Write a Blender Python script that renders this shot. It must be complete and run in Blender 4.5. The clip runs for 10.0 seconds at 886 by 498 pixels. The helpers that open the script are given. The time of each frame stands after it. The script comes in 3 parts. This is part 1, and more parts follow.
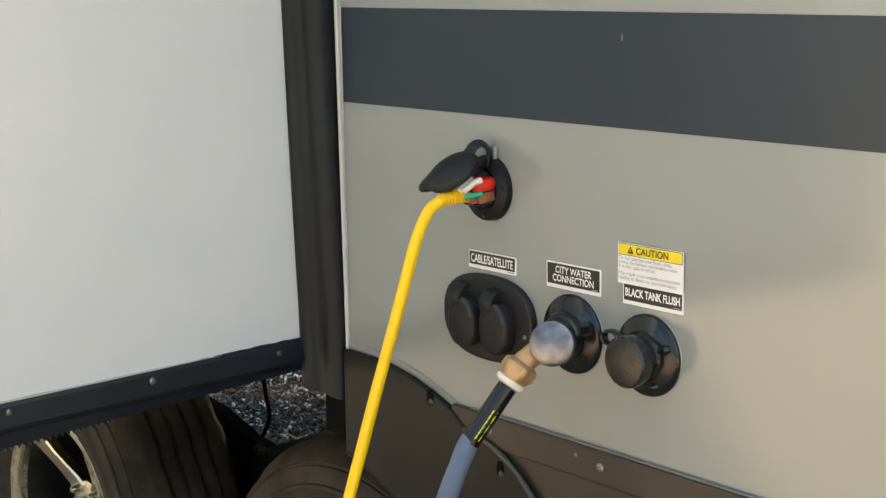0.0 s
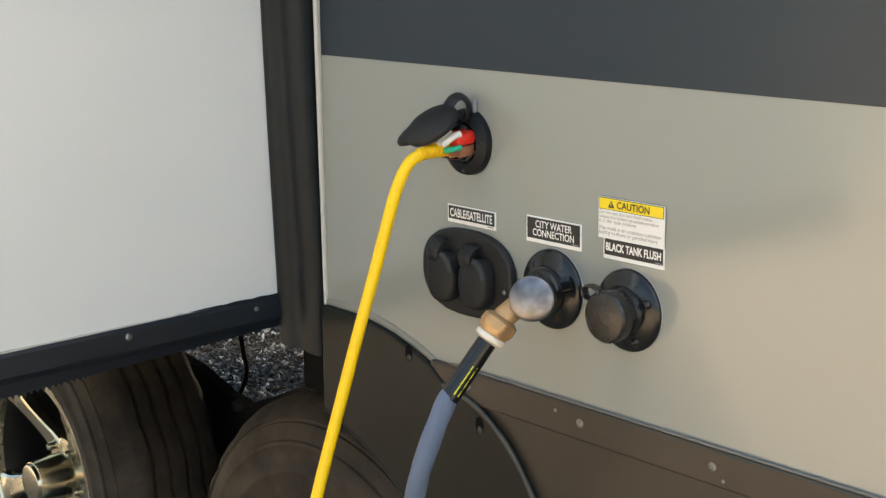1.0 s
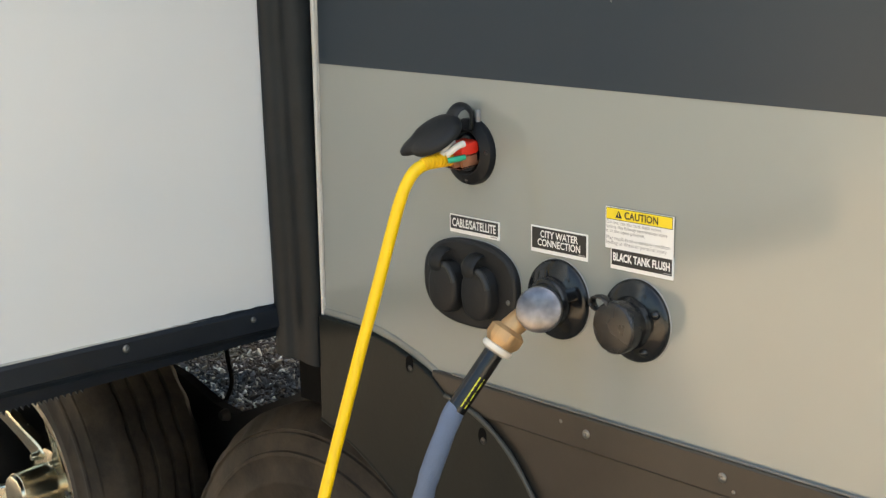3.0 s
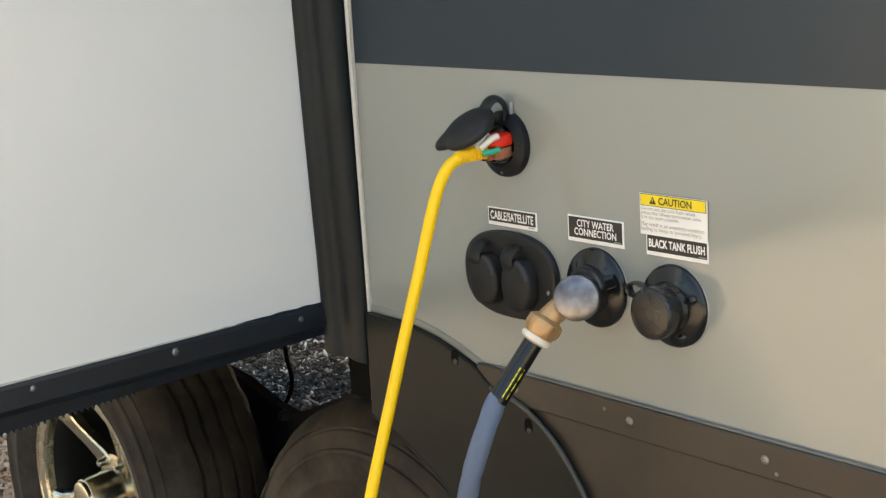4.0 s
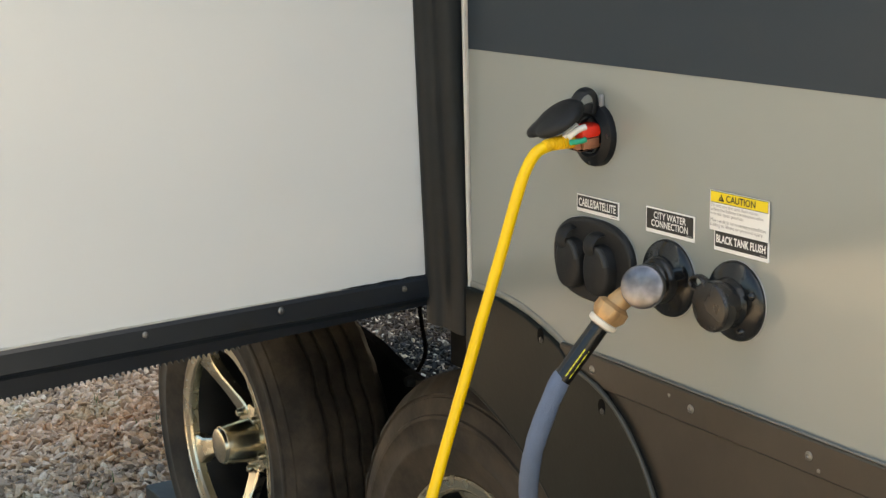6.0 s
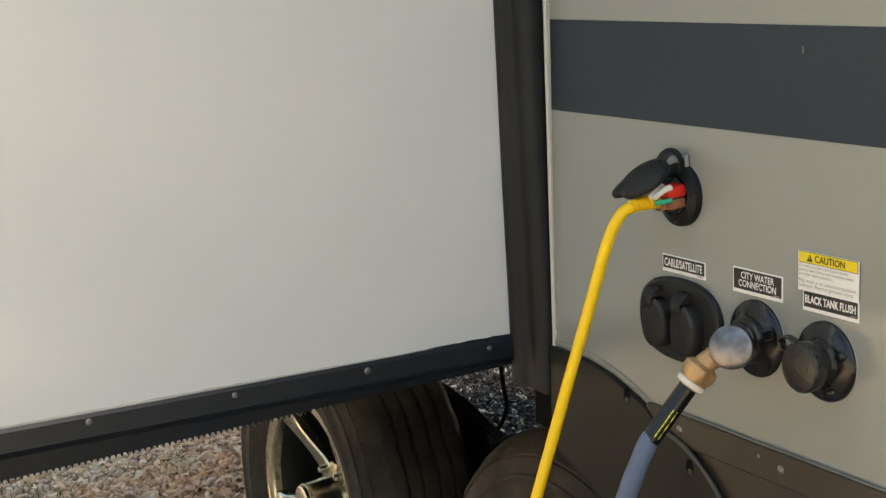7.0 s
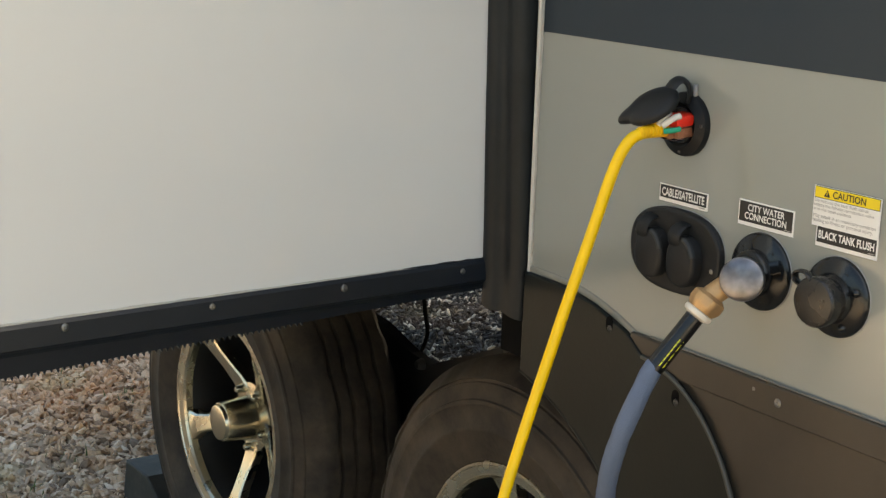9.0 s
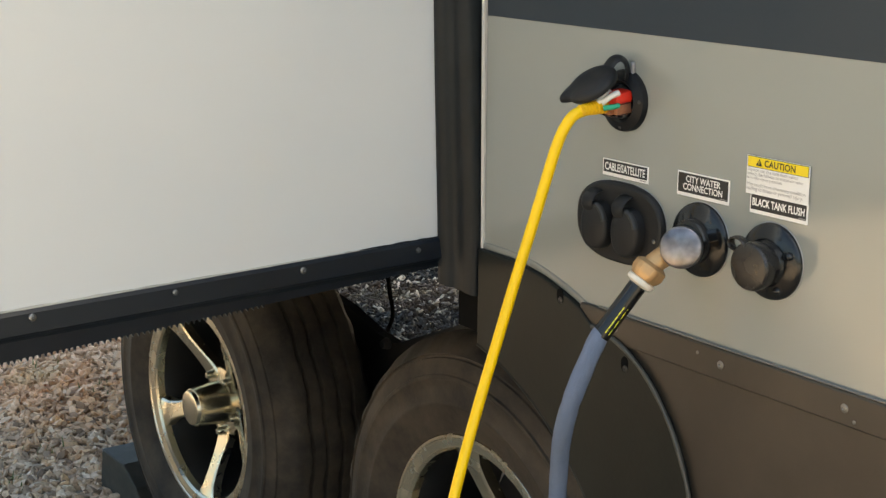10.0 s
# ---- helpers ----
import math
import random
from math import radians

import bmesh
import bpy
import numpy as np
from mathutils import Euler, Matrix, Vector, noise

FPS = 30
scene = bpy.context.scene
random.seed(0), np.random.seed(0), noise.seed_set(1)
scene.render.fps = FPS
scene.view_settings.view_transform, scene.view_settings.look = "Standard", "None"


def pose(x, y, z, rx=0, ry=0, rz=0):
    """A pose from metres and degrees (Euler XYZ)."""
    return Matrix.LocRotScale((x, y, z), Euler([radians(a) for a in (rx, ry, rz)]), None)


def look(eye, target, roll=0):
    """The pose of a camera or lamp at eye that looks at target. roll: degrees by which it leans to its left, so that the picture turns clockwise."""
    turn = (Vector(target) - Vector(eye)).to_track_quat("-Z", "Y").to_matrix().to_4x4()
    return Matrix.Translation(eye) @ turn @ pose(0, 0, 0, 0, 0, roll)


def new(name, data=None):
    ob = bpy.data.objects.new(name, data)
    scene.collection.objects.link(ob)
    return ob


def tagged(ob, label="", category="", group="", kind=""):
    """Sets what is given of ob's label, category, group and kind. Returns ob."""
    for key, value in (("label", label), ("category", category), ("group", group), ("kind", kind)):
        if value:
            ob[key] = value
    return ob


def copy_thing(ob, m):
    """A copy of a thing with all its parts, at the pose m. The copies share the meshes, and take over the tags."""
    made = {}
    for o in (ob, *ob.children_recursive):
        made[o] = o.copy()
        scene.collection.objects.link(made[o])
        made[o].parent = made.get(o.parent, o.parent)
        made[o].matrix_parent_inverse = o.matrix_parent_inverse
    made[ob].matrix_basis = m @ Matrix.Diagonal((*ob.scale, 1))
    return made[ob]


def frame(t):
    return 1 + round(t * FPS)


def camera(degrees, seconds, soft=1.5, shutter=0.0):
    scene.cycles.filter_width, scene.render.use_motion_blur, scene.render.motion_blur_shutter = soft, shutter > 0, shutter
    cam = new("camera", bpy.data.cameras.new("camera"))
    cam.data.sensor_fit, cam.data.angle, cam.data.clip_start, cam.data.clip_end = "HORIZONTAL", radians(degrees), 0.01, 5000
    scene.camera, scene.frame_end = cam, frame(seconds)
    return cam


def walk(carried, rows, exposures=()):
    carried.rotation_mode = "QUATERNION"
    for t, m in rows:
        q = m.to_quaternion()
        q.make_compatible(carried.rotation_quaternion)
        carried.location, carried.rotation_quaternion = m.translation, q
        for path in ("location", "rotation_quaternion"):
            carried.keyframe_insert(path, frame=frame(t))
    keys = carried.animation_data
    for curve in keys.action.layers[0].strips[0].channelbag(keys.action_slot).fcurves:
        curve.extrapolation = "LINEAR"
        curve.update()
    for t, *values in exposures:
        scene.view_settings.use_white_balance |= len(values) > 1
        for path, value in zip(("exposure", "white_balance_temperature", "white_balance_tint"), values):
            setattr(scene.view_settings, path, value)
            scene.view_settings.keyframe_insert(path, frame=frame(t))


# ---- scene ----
cam = camera(32.6, 10.0, soft=1.35, shutter=0.0)
PATH = [
    (0, (1.463, -1.066, 1.314), (-0.048, 0.192, 0.95), -0.9),
    (0.5, (1.458, -1.057, 1.309), (-0.04, 0.207, 0.91), -0.9),
    (1, (1.451, -1.058, 1.307), (-0.033, 0.215, 0.889), -0.7),
    (1.5, (1.44, -1.059, 1.308), (-0.045, 0.212, 0.886), -0.9),
    (2, (1.439, -1.064, 1.306), (-0.036, 0.222, 0.892), -0.7),
    (2.5, (1.431, -1.066, 1.306), (-0.039, 0.226, 0.896), -0.3),
    (2.7, (1.416, -1.076, 1.313), (-0.044, 0.227, 0.898), -0.3),
    (3.8, (1.418, -1.086, 1.311), (-0.057, 0.201, 0.897), -1.9),
    (4, (1.447, -1.062, 1.309), (-0.069, 0.175, 0.895), -3.3),
    (4.5, (1.489, -1.032, 1.319), (-0.088, 0.125, 0.9), -3.9),
    (5, (1.545, -1.01, 1.324), (-0.069, 0.084, 0.88), -2.5),
    (5.2, (1.56, -1.007, 1.322), (-0.067, 0.065, 0.869), -2.1),
    (6.3, (1.589, -1.008, 1.327), (-0.097, -0.014, 0.917), -1.2),
    (6.5, (1.584, -1.014, 1.33), (-0.116, -0.036, 0.94), -1.4),
    (7, (1.588, -1.025, 1.337), (-0.139, -0.084, 0.973), -2.0),
    (7.5, (1.586, -1.04, 1.336), (-0.146, -0.11, 0.967), -2.1),
    (8, (1.55, -1.062, 1.327), (-0.136, -0.067, 0.916), -0.6),
    (8.5, (1.484, -1.119, 1.338), (-0.149, -0.048, 0.907), 1.1),
    (9, (1.465, -1.16, 1.313), (-0.132, -0.044, 0.863), 2.2),
    (9.5, (1.478, -1.172, 1.324), (-0.1, -0.034, 0.861), 2.2),
    (10, (1.53, -1.175, 1.323), (-0.044, -0.034, 0.852), 0.4),
]
walk(cam, [(t, look(e, g, r)) for t, e, g, r in PATH], [(0, 1.68, 6790, 1), (2.5, 1.72, 6790, 1), (5, 1.66, 6890, 1), (6.5, 1.49, 7190, 1), (7.5, 1.24, 7190, 1), (8.5, 1.30, 7190, 1), (9.5, 1.50, 7140, 1), (10, 1.57, 7090, 1)])

# ---- world and light ----
world = bpy.data.worlds.new("sky")
world.use_nodes = True
scene.world = world
_n = world.node_tree.nodes
_sky = _n.new("ShaderNodeTexSky")
_sky.sky_type = "NISHITA"
_sky.sun_disc = False
_sky.dust_density = 4.0
_sky.sun_elevation = radians(50.5)
_sky.sun_rotation = radians(46.8)
world.node_tree.links.new(_sky.outputs[0], _n["Background"].inputs[0])
_n["Background"].inputs[1].default_value = 0.14
sun = new("sun", bpy.data.lights.new("sun", "SUN"))
sun.data.energy = 5.0
sun.data.angle = radians(0.6)
sun.data.color = (1.0, 0.93, 0.82)
sun.matrix_world = look((6.0, 5.64, 10.0), (0, 0, 0))


# ---- materials ----
def mat(name, color, rough=0.5, metal=0.0, vary=0.08, scale=20.0, bump=0.0, bump_scale=200.0, spec=0.5, coat=0.0, rvary=0.15):
    """A principled surface with tone variation at two scales and a fine relief."""
    m = bpy.data.materials.new(name)
    m.use_nodes = True
    nt = m.node_tree
    b = nt.nodes["Principled BSDF"]
    b.inputs["Roughness"].default_value = rough
    b.inputs["Metallic"].default_value = metal
    b.inputs["Specular IOR Level"].default_value = spec
    b.inputs["Coat Weight"].default_value = coat
    b.inputs["Coat Roughness"].default_value = 0.05
    co = nt.nodes.new("ShaderNodeTexCoord")
    n1 = nt.nodes.new("ShaderNodeTexNoise")
    n1.inputs["Scale"].default_value = scale
    n1.inputs["Detail"].default_value = 6
    n2 = nt.nodes.new("ShaderNodeTexNoise")
    n2.inputs["Scale"].default_value = scale / 9
    n2.inputs["Detail"].default_value = 3
    for n in (n1, n2):
        nt.links.new(co.outputs["Object"], n.inputs["Vector"])
    add = nt.nodes.new("ShaderNodeMath")
    add.operation = "ADD"
    nt.links.new(n1.outputs["Fac"], add.inputs[0])
    nt.links.new(n2.outputs["Fac"], add.inputs[1])
    rng = nt.nodes.new("ShaderNodeMapRange")
    rng.inputs["From Min"].default_value, rng.inputs["From Max"].default_value = 0.6, 1.4
    rng.inputs["To Min"].default_value, rng.inputs["To Max"].default_value = 1 - vary, 1 + vary
    nt.links.new(add.outputs[0], rng.inputs["Value"])
    mul = nt.nodes.new("ShaderNodeVectorMath")
    mul.operation = "SCALE"
    mul.inputs[0].default_value = color
    nt.links.new(rng.outputs[0], mul.inputs["Scale"])
    nt.links.new(mul.outputs[0], b.inputs["Base Color"])
    rr = nt.nodes.new("ShaderNodeMapRange")
    rr.inputs["From Min"].default_value, rr.inputs["From Max"].default_value = 0.6, 1.4
    rr.inputs["To Min"].default_value, rr.inputs["To Max"].default_value = rough * (1 - rvary), min(1, rough * (1 + rvary))
    nt.links.new(add.outputs[0], rr.inputs["Value"])
    nt.links.new(rr.outputs[0], b.inputs["Roughness"])
    if bump:
        nb = nt.nodes.new("ShaderNodeTexNoise")
        nb.inputs["Scale"].default_value = bump_scale
        nb.inputs["Detail"].default_value = 4
        nt.links.new(co.outputs["Object"], nb.inputs["Vector"])
        bp = nt.nodes.new("ShaderNodeBump")
        bp.inputs["Strength"].default_value = bump
        bp.inputs["Distance"].default_value = 0.002
        nt.links.new(nb.outputs["Fac"], bp.inputs["Height"])
        nt.links.new(bp.outputs[0], b.inputs["Normal"])
    return m


M_GREY = mat("taupe gelcoat", (0.284, 0.292, 0.262), 0.25, vary=0.02, scale=6, bump=0.05, bump_scale=4, coat=0.8)
M_GREY.node_tree.nodes["Principled BSDF"].inputs["Coat Roughness"].default_value = 0.10
M_WHITE = mat("white gelcoat", (0.65, 0.667, 0.665), 0.25, vary=0.01, scale=5, bump=0.05, bump_scale=4, coat=0.5)
M_STRIPE = mat("charcoal vinyl stripe", (0.0145, 0.0245, 0.035), 0.3, vary=0.0, scale=11, rvary=0.0)
M_RUBBER = mat("black rubber seal", (0.0100, 0.0122, 0.0134), 0.44, spec=0.24, vary=0.2, scale=30, bump=0.1, bump_scale=120)
M_TRIM = mat("black painted aluminium trim", (0.005, 0.0082, 0.0135), 0.32, vary=0.15, scale=25)
M_SKIRT = mat("dark brown plastic skirt", (0.034, 0.0272, 0.0202), 0.36, vary=0.12, scale=15, bump=0.08, bump_scale=90)
M_TYRE = mat("tyre rubber", (0.0140, 0.0108, 0.0078), 0.75, vary=0.35, scale=14, bump=0.3, bump_scale=150)
M_ALLOY = mat("polished alloy", (0.73, 0.66, 0.50), 0.27, 1.0, vary=0.08, scale=30)
M_CHROME = mat("chrome cap", (0.62, 0.57, 0.44), 0.24, 1.0, vary=0.05, scale=30)
M_BLACKPAINT = mat("black painted wheel well", (0.01, 0.01, 0.011), 0.4, vary=0.2, scale=20)
M_GRAVEL = mat("gravel", (0.36, 0.30, 0.23), 0.9, vary=0.45, scale=60, bump=1.0, bump_scale=60)
M_EDGE = mat("pale aluminium edge", (0.62, 0.60, 0.55), 0.4, 0.2, vary=0.1, scale=40)
# Paler than the fender plastic, to paint the highlight on its edge.
M_EDGE_HIGHLIGHT = mat("fender edge, highlight painted in", (0.058, 0.056, 0.047), 0.55, vary=0.25, scale=30)
M_CAULK = mat("dirty sealant", (0.42, 0.40, 0.36), 0.6, vary=0.25, scale=60)
M_LED = mat("red indicator body", (0.95, 0.045, 0.025), 0.3, vary=0.25, scale=120)
M_COPPER = mat("copper contacts", (0.42, 0.20, 0.11), 0.45, 0.3, vary=0.4, scale=140)
M_HINGE = mat("pale grey hinge", (0.30, 0.30, 0.31), 0.35, 0.3, vary=0.1, scale=80)
M_LEDGE = mat("dusty taupe ledge", (0.25, 0.245, 0.212), 0.6, vary=0.15, scale=40, spec=0.2)
# Near-black that paints shade on the jamb and in the screw recesses.
M_SHADE_BLACK = mat("near-black painted shade", (0.0035, 0.0035, 0.0034), 0.85, spec=0.1, vary=0.3, scale=60)
M_JRAIL = mat("dirty rail edge", (0.15, 0.145, 0.13), 0.6, vary=0.35, scale=30)
M_FENDER = mat("fender plastic", (0.0085, 0.0100, 0.0082), 0.46, spec=0.28, vary=0.15, scale=14, bump=0.1, bump_scale=140)
M_CLEARBEAD = mat("clear sealant", (0.33, 0.32, 0.30), 0.3, vary=0.2, scale=60)
M_ZINC = mat("zinc screw", (0.22, 0.22, 0.215), 0.34, 1.0, vary=0.15, scale=200)
M_DARKSCREW = mat("blackened screw", (0.06, 0.06, 0.06), 0.3, 0.8, vary=0.2, scale=200)
M_WIRE = mat("brown wire", (0.010, 0.008, 0.007), 0.85, spec=0.15, vary=0.3, scale=60)
M_CHOCK = mat("chock plastic", (0.035, 0.034, 0.028), 0.6, vary=0.25, scale=40, bump=0.2)
M_PAPER = mat("white sticker vinyl", (0.86, 0.84, 0.79), 0.4, vary=0.05, scale=30)
M_INK = mat("black print", (0.022, 0.020, 0.018), 0.4, vary=0.1, scale=40)
M_GREYINK = mat("grey small print", (0.32, 0.30, 0.285), 0.5, vary=0.1, scale=40)
M_YELLOW = mat("yellow print", (0.88, 0.66, 0.02), 0.4, vary=0.05, scale=40)
M_LIME = mat("lime yellow print", (0.66, 0.66, 0.04), 0.4, vary=0.05, scale=40)
M_PLASTIC = mat("black plastic", (0.008, 0.0088, 0.0102), 0.45, vary=0.2, scale=60, spec=0.24, bump=0.05, bump_scale=300)
M_PLASTIC_DULL = mat("matt black rubber", (0.0125, 0.0125, 0.0125), 0.5, vary=0.25, scale=50, spec=0.35, bump=0.12, bump_scale=250)
# Paler than the caps: a highlight put into the rubber's colour.
M_LIT_RUBBER = mat("grey rubber, highlight painted in", (0.032, 0.032, 0.031), 0.55, vary=0.3, scale=60, spec=0.4)
M_GLOSS = mat("glossy black plastic", (0.0075, 0.008, 0.0085), 0.19, vary=0.2, scale=60, bump=0.10, bump_scale=120)
M_GLOSS_DULL = mat("black rubber cap", (0.016, 0.0145, 0.013), 0.26, vary=0.2, scale=50, bump=0.08, bump_scale=250)
M_CORD = mat("yellow vinyl jacket", (0.98, 0.615, 0.002), 0.4, vary=0.05, scale=40, bump=0.05, bump_scale=200)
M_CORD_DULL = mat("orange-yellow vinyl", (0.86, 0.50, 0.010), 0.45, vary=0.12, scale=80)
M_GREENWIRE = mat("green insulation", (0.02, 0.36, 0.20), 0.4, vary=0.1, scale=60)
M_WHITEWIRE = mat("white insulation", (0.75, 0.72, 0.66), 0.4, vary=0.1, scale=60)
M_PLUG = mat("clear plug plastic", (0.98, 0.86, 0.82), 0.24, vary=0.06, scale=160, bump=0.15, bump_scale=300)
M_PLUG.node_tree.nodes["Principled BSDF"].inputs["Transmission Weight"].default_value = 1.0
M_PLUG.node_tree.nodes["Principled BSDF"].inputs["IOR"].default_value = 1.2
M_BRASS = mat("brass", (0.52, 0.325, 0.155), 0.48, 0.6, vary=0.15, scale=120, bump=0.1, bump_scale=300)
M_STEEL = mat("brushed steel", (0.205, 0.195, 0.202), 0.36, 1.0, vary=0.25, scale=70, bump=0.12, bump_scale=110)
_t = M_STEEL.node_tree.nodes.new("ShaderNodeTangent")
_t.direction_type, _t.axis = "RADIAL", "Y"
_b = M_STEEL.node_tree.nodes["Principled BSDF"]
M_STEEL.node_tree.links.new(_t.outputs[0], _b.inputs["Tangent"])
_b.inputs["Anisotropic"].default_value = 0.85
# Blotches in the base colour imitate reflections of surroundings on the steel.
_nt = M_STEEL.node_tree
_c = _nt.nodes.new("ShaderNodeTexCoord")
_s = _nt.nodes.new("ShaderNodeTexNoise")
_s.inputs["Scale"].default_value, _s.inputs["Detail"].default_value = 40, 3
_nt.links.new(_c.outputs["Object"], _s.inputs["Vector"])
_r = _nt.nodes.new("ShaderNodeMapRange")
_r.inputs["From Min"].default_value, _r.inputs["From Max"].default_value = 0.36, 0.64
_r.inputs["To Min"].default_value, _r.inputs["To Max"].default_value = 0.70, 1.45
_nt.links.new(_s.outputs["Fac"], _r.inputs["Value"])
_m = _nt.nodes.new("ShaderNodeVectorMath")
_m.operation = "SCALE"
_nt.links.new(_b.inputs["Base Color"].links[0].from_socket, _m.inputs[0])
_nt.links.new(_r.outputs[0], _m.inputs["Scale"])
_nt.links.new(_m.outputs[0], _b.inputs["Base Color"])
M_CREAM = mat("cream plastic", (0.72, 0.66, 0.56), 0.45, vary=0.08, scale=80)
M_HOSE = mat("slate blue fabric", (0.125, 0.165, 0.25), 0.8, vary=0.12, scale=90, bump=0.5, bump_scale=900)
M_GRASS = mat("grass", (0.10, 0.15, 0.04), 0.6, vary=0.3, scale=20)


def stone_material(name, tones, tint_most=0.6, rust=None):
    """Crushed stone: every piece its own tone, with rust and moss patches over the ground; rust: the middle of one large stain."""
    m = bpy.data.materials.new(name)
    m.use_nodes = True
    nt = m.node_tree
    b = nt.nodes["Principled BSDF"]
    b.inputs["Roughness"].default_value = 0.75
    geo = nt.nodes.new("ShaderNodeNewGeometry")
    ramp = nt.nodes.new("ShaderNodeValToRGB")
    el = ramp.color_ramp.elements
    el[0].position, el[0].color = 0.0, (*tones[0][1], 1)
    el[1].position, el[1].color = 1.0, (*tones[-1][1], 1)
    for p, c in tones[1:-1]:
        e = el.new(p)
        e.color = (*c, 1)
    nt.links.new(geo.outputs["Random Per Island"], ramp.inputs[0])
    co = nt.nodes.new("ShaderNodeTexCoord")
    col = ramp.outputs[0]
    for scale, seed, lo, hi, tint in ((2.2, 1.7, 0.50, 0.64, (0.70, 0.40, 0.22)), (3.1, 9.4, 0.60, 0.68, (0.40, 0.37, 0.16))):
        n = nt.nodes.new("ShaderNodeTexNoise")
        n.noise_dimensions = "4D"
        n.inputs["W"].default_value = seed
        n.inputs["Scale"].default_value = scale
        n.inputs["Detail"].default_value = 5
        nt.links.new(co.outputs["Object"], n.inputs["Vector"])
        r = nt.nodes.new("ShaderNodeMapRange")
        r.inputs["From Min"].default_value, r.inputs["From Max"].default_value = lo, hi
        r.inputs["To Max"].default_value = tint_most
        nt.links.new(n.outputs["Fac"], r.inputs["Value"])
        mx = nt.nodes.new("ShaderNodeMix")
        mx.data_type = "RGBA"
        nt.links.new(r.outputs[0], mx.inputs["Factor"])
        nt.links.new(col, mx.inputs[6])
        mx.inputs[7].default_value = (*tint, 1)
        col = mx.outputs[2]
    if rust:
        far = nt.nodes.new("ShaderNodeVectorMath")
        far.operation = "DISTANCE"
        far.inputs[1].default_value = rust
        nt.links.new(co.outputs["Object"], far.inputs[0])
        edge = nt.nodes.new("ShaderNodeTexNoise")
        edge.inputs["Scale"].default_value, edge.inputs["Detail"].default_value = 7, 6
        nt.links.new(co.outputs["Object"], edge.inputs["Vector"])
        ragged = nt.nodes.new("ShaderNodeMath")
        ragged.operation = "MULTIPLY_ADD"
        ragged.inputs[1].default_value = 0.9
        nt.links.new(edge.outputs["Fac"], ragged.inputs[0])
        nt.links.new(far.outputs["Value"], ragged.inputs[2])
        r = nt.nodes.new("ShaderNodeMapRange")
        r.inputs["From Min"].default_value, r.inputs["From Max"].default_value = 0.45, 0.85
        r.inputs["To Min"].default_value, r.inputs["To Max"].default_value = 0.75, 0.0
        nt.links.new(ragged.outputs[0], r.inputs["Value"])
        mx = nt.nodes.new("ShaderNodeMix")
        mx.data_type, mx.blend_type = "RGBA", "MULTIPLY"
        nt.links.new(r.outputs[0], mx.inputs["Factor"])
        nt.links.new(col, mx.inputs[6])
        mx.inputs[7].default_value = (1.08, 0.83, 0.60, 1)
        col = mx.outputs[2]
    fine = nt.nodes.new("ShaderNodeTexNoise")
    fine.inputs["Scale"].default_value = 220
    nt.links.new(co.outputs["Object"], fine.inputs["Vector"])
    fr = nt.nodes.new("ShaderNodeMapRange")
    fr.inputs["To Min"].default_value, fr.inputs["To Max"].default_value = 0.65, 1.35
    nt.links.new(fine.outputs["Fac"], fr.inputs["Value"])
    sc = nt.nodes.new("ShaderNodeVectorMath")
    sc.operation = "SCALE"
    nt.links.new(col, sc.inputs[0])
    nt.links.new(fr.outputs[0], sc.inputs["Scale"])
    nt.links.new(sc.outputs[0], b.inputs["Base Color"])
    return m


M_STONE = stone_material("crushed stone", [(0.0, (0.17, 0.115, 0.075)), (0.25, (0.50, 0.37, 0.26)), (0.5, (0.74, 0.57, 0.42)), (0.7, (0.70, 0.49, 0.31)), (0.85, (0.90, 0.72, 0.54)), (1.0, (0.98, 0.84, 0.67))], 0.30, (-2.05, 0.28, 0.0))
# Near-black tones paint the shade between stones, pale ones the lit specks.
M_STONE_SHADED = stone_material("crushed stone, shade painted in", [(0.0, (0.008, 0.008, 0.007)), (0.64, (0.020, 0.018, 0.015)), (0.77, (0.08, 0.067, 0.050)), (0.90, (0.42, 0.35, 0.26)), (1.0, (0.90, 0.80, 0.65))], 0.10)


def dusty(m, dust, scale, lo, hi, amount):
    """Lays uneven road dust over a dark surface."""
    nt = m.node_tree
    b = nt.nodes["Principled BSDF"]
    src = b.inputs["Base Color"].links[0].from_socket
    co = nt.nodes.new("ShaderNodeTexCoord")
    n = nt.nodes.new("ShaderNodeTexNoise")
    n.inputs["Scale"].default_value, n.inputs["Detail"].default_value, n.inputs["Roughness"].default_value = scale, 8, 0.65
    nt.links.new(co.outputs["Object"], n.inputs["Vector"])
    r = nt.nodes.new("ShaderNodeMapRange")
    r.inputs["From Min"].default_value, r.inputs["From Max"].default_value, r.inputs["To Max"].default_value = lo, hi, amount
    nt.links.new(n.outputs["Fac"], r.inputs["Value"])
    mx = nt.nodes.new("ShaderNodeMix")
    mx.data_type = "RGBA"
    nt.links.new(r.outputs[0], mx.inputs["Factor"])
    nt.links.new(src, mx.inputs[6])
    mx.inputs[7].default_value = (*dust, 1)
    nt.links.new(mx.outputs[2], b.inputs["Base Color"])


dusty(M_TYRE, (0.098, 0.074, 0.050), 9, 0.38, 0.72, 0.80)
dusty(M_FENDER, (0.028, 0.030, 0.023), 6, 0.45, 0.8, 0.4)
dusty(M_SKIRT, (0.072, 0.058, 0.043), 5, 0.45, 0.8, 0.5)
dusty(M_RUBBER, (0.034, 0.042, 0.047), 7, 0.45, 0.8, 0.3)
dusty(M_CHOCK, (0.10, 0.085, 0.065), 25, 0.45, 0.8, 0.6)
dusty(M_BLACKPAINT, (0.03, 0.026, 0.022), 12, 0.45, 0.8, 0.5)


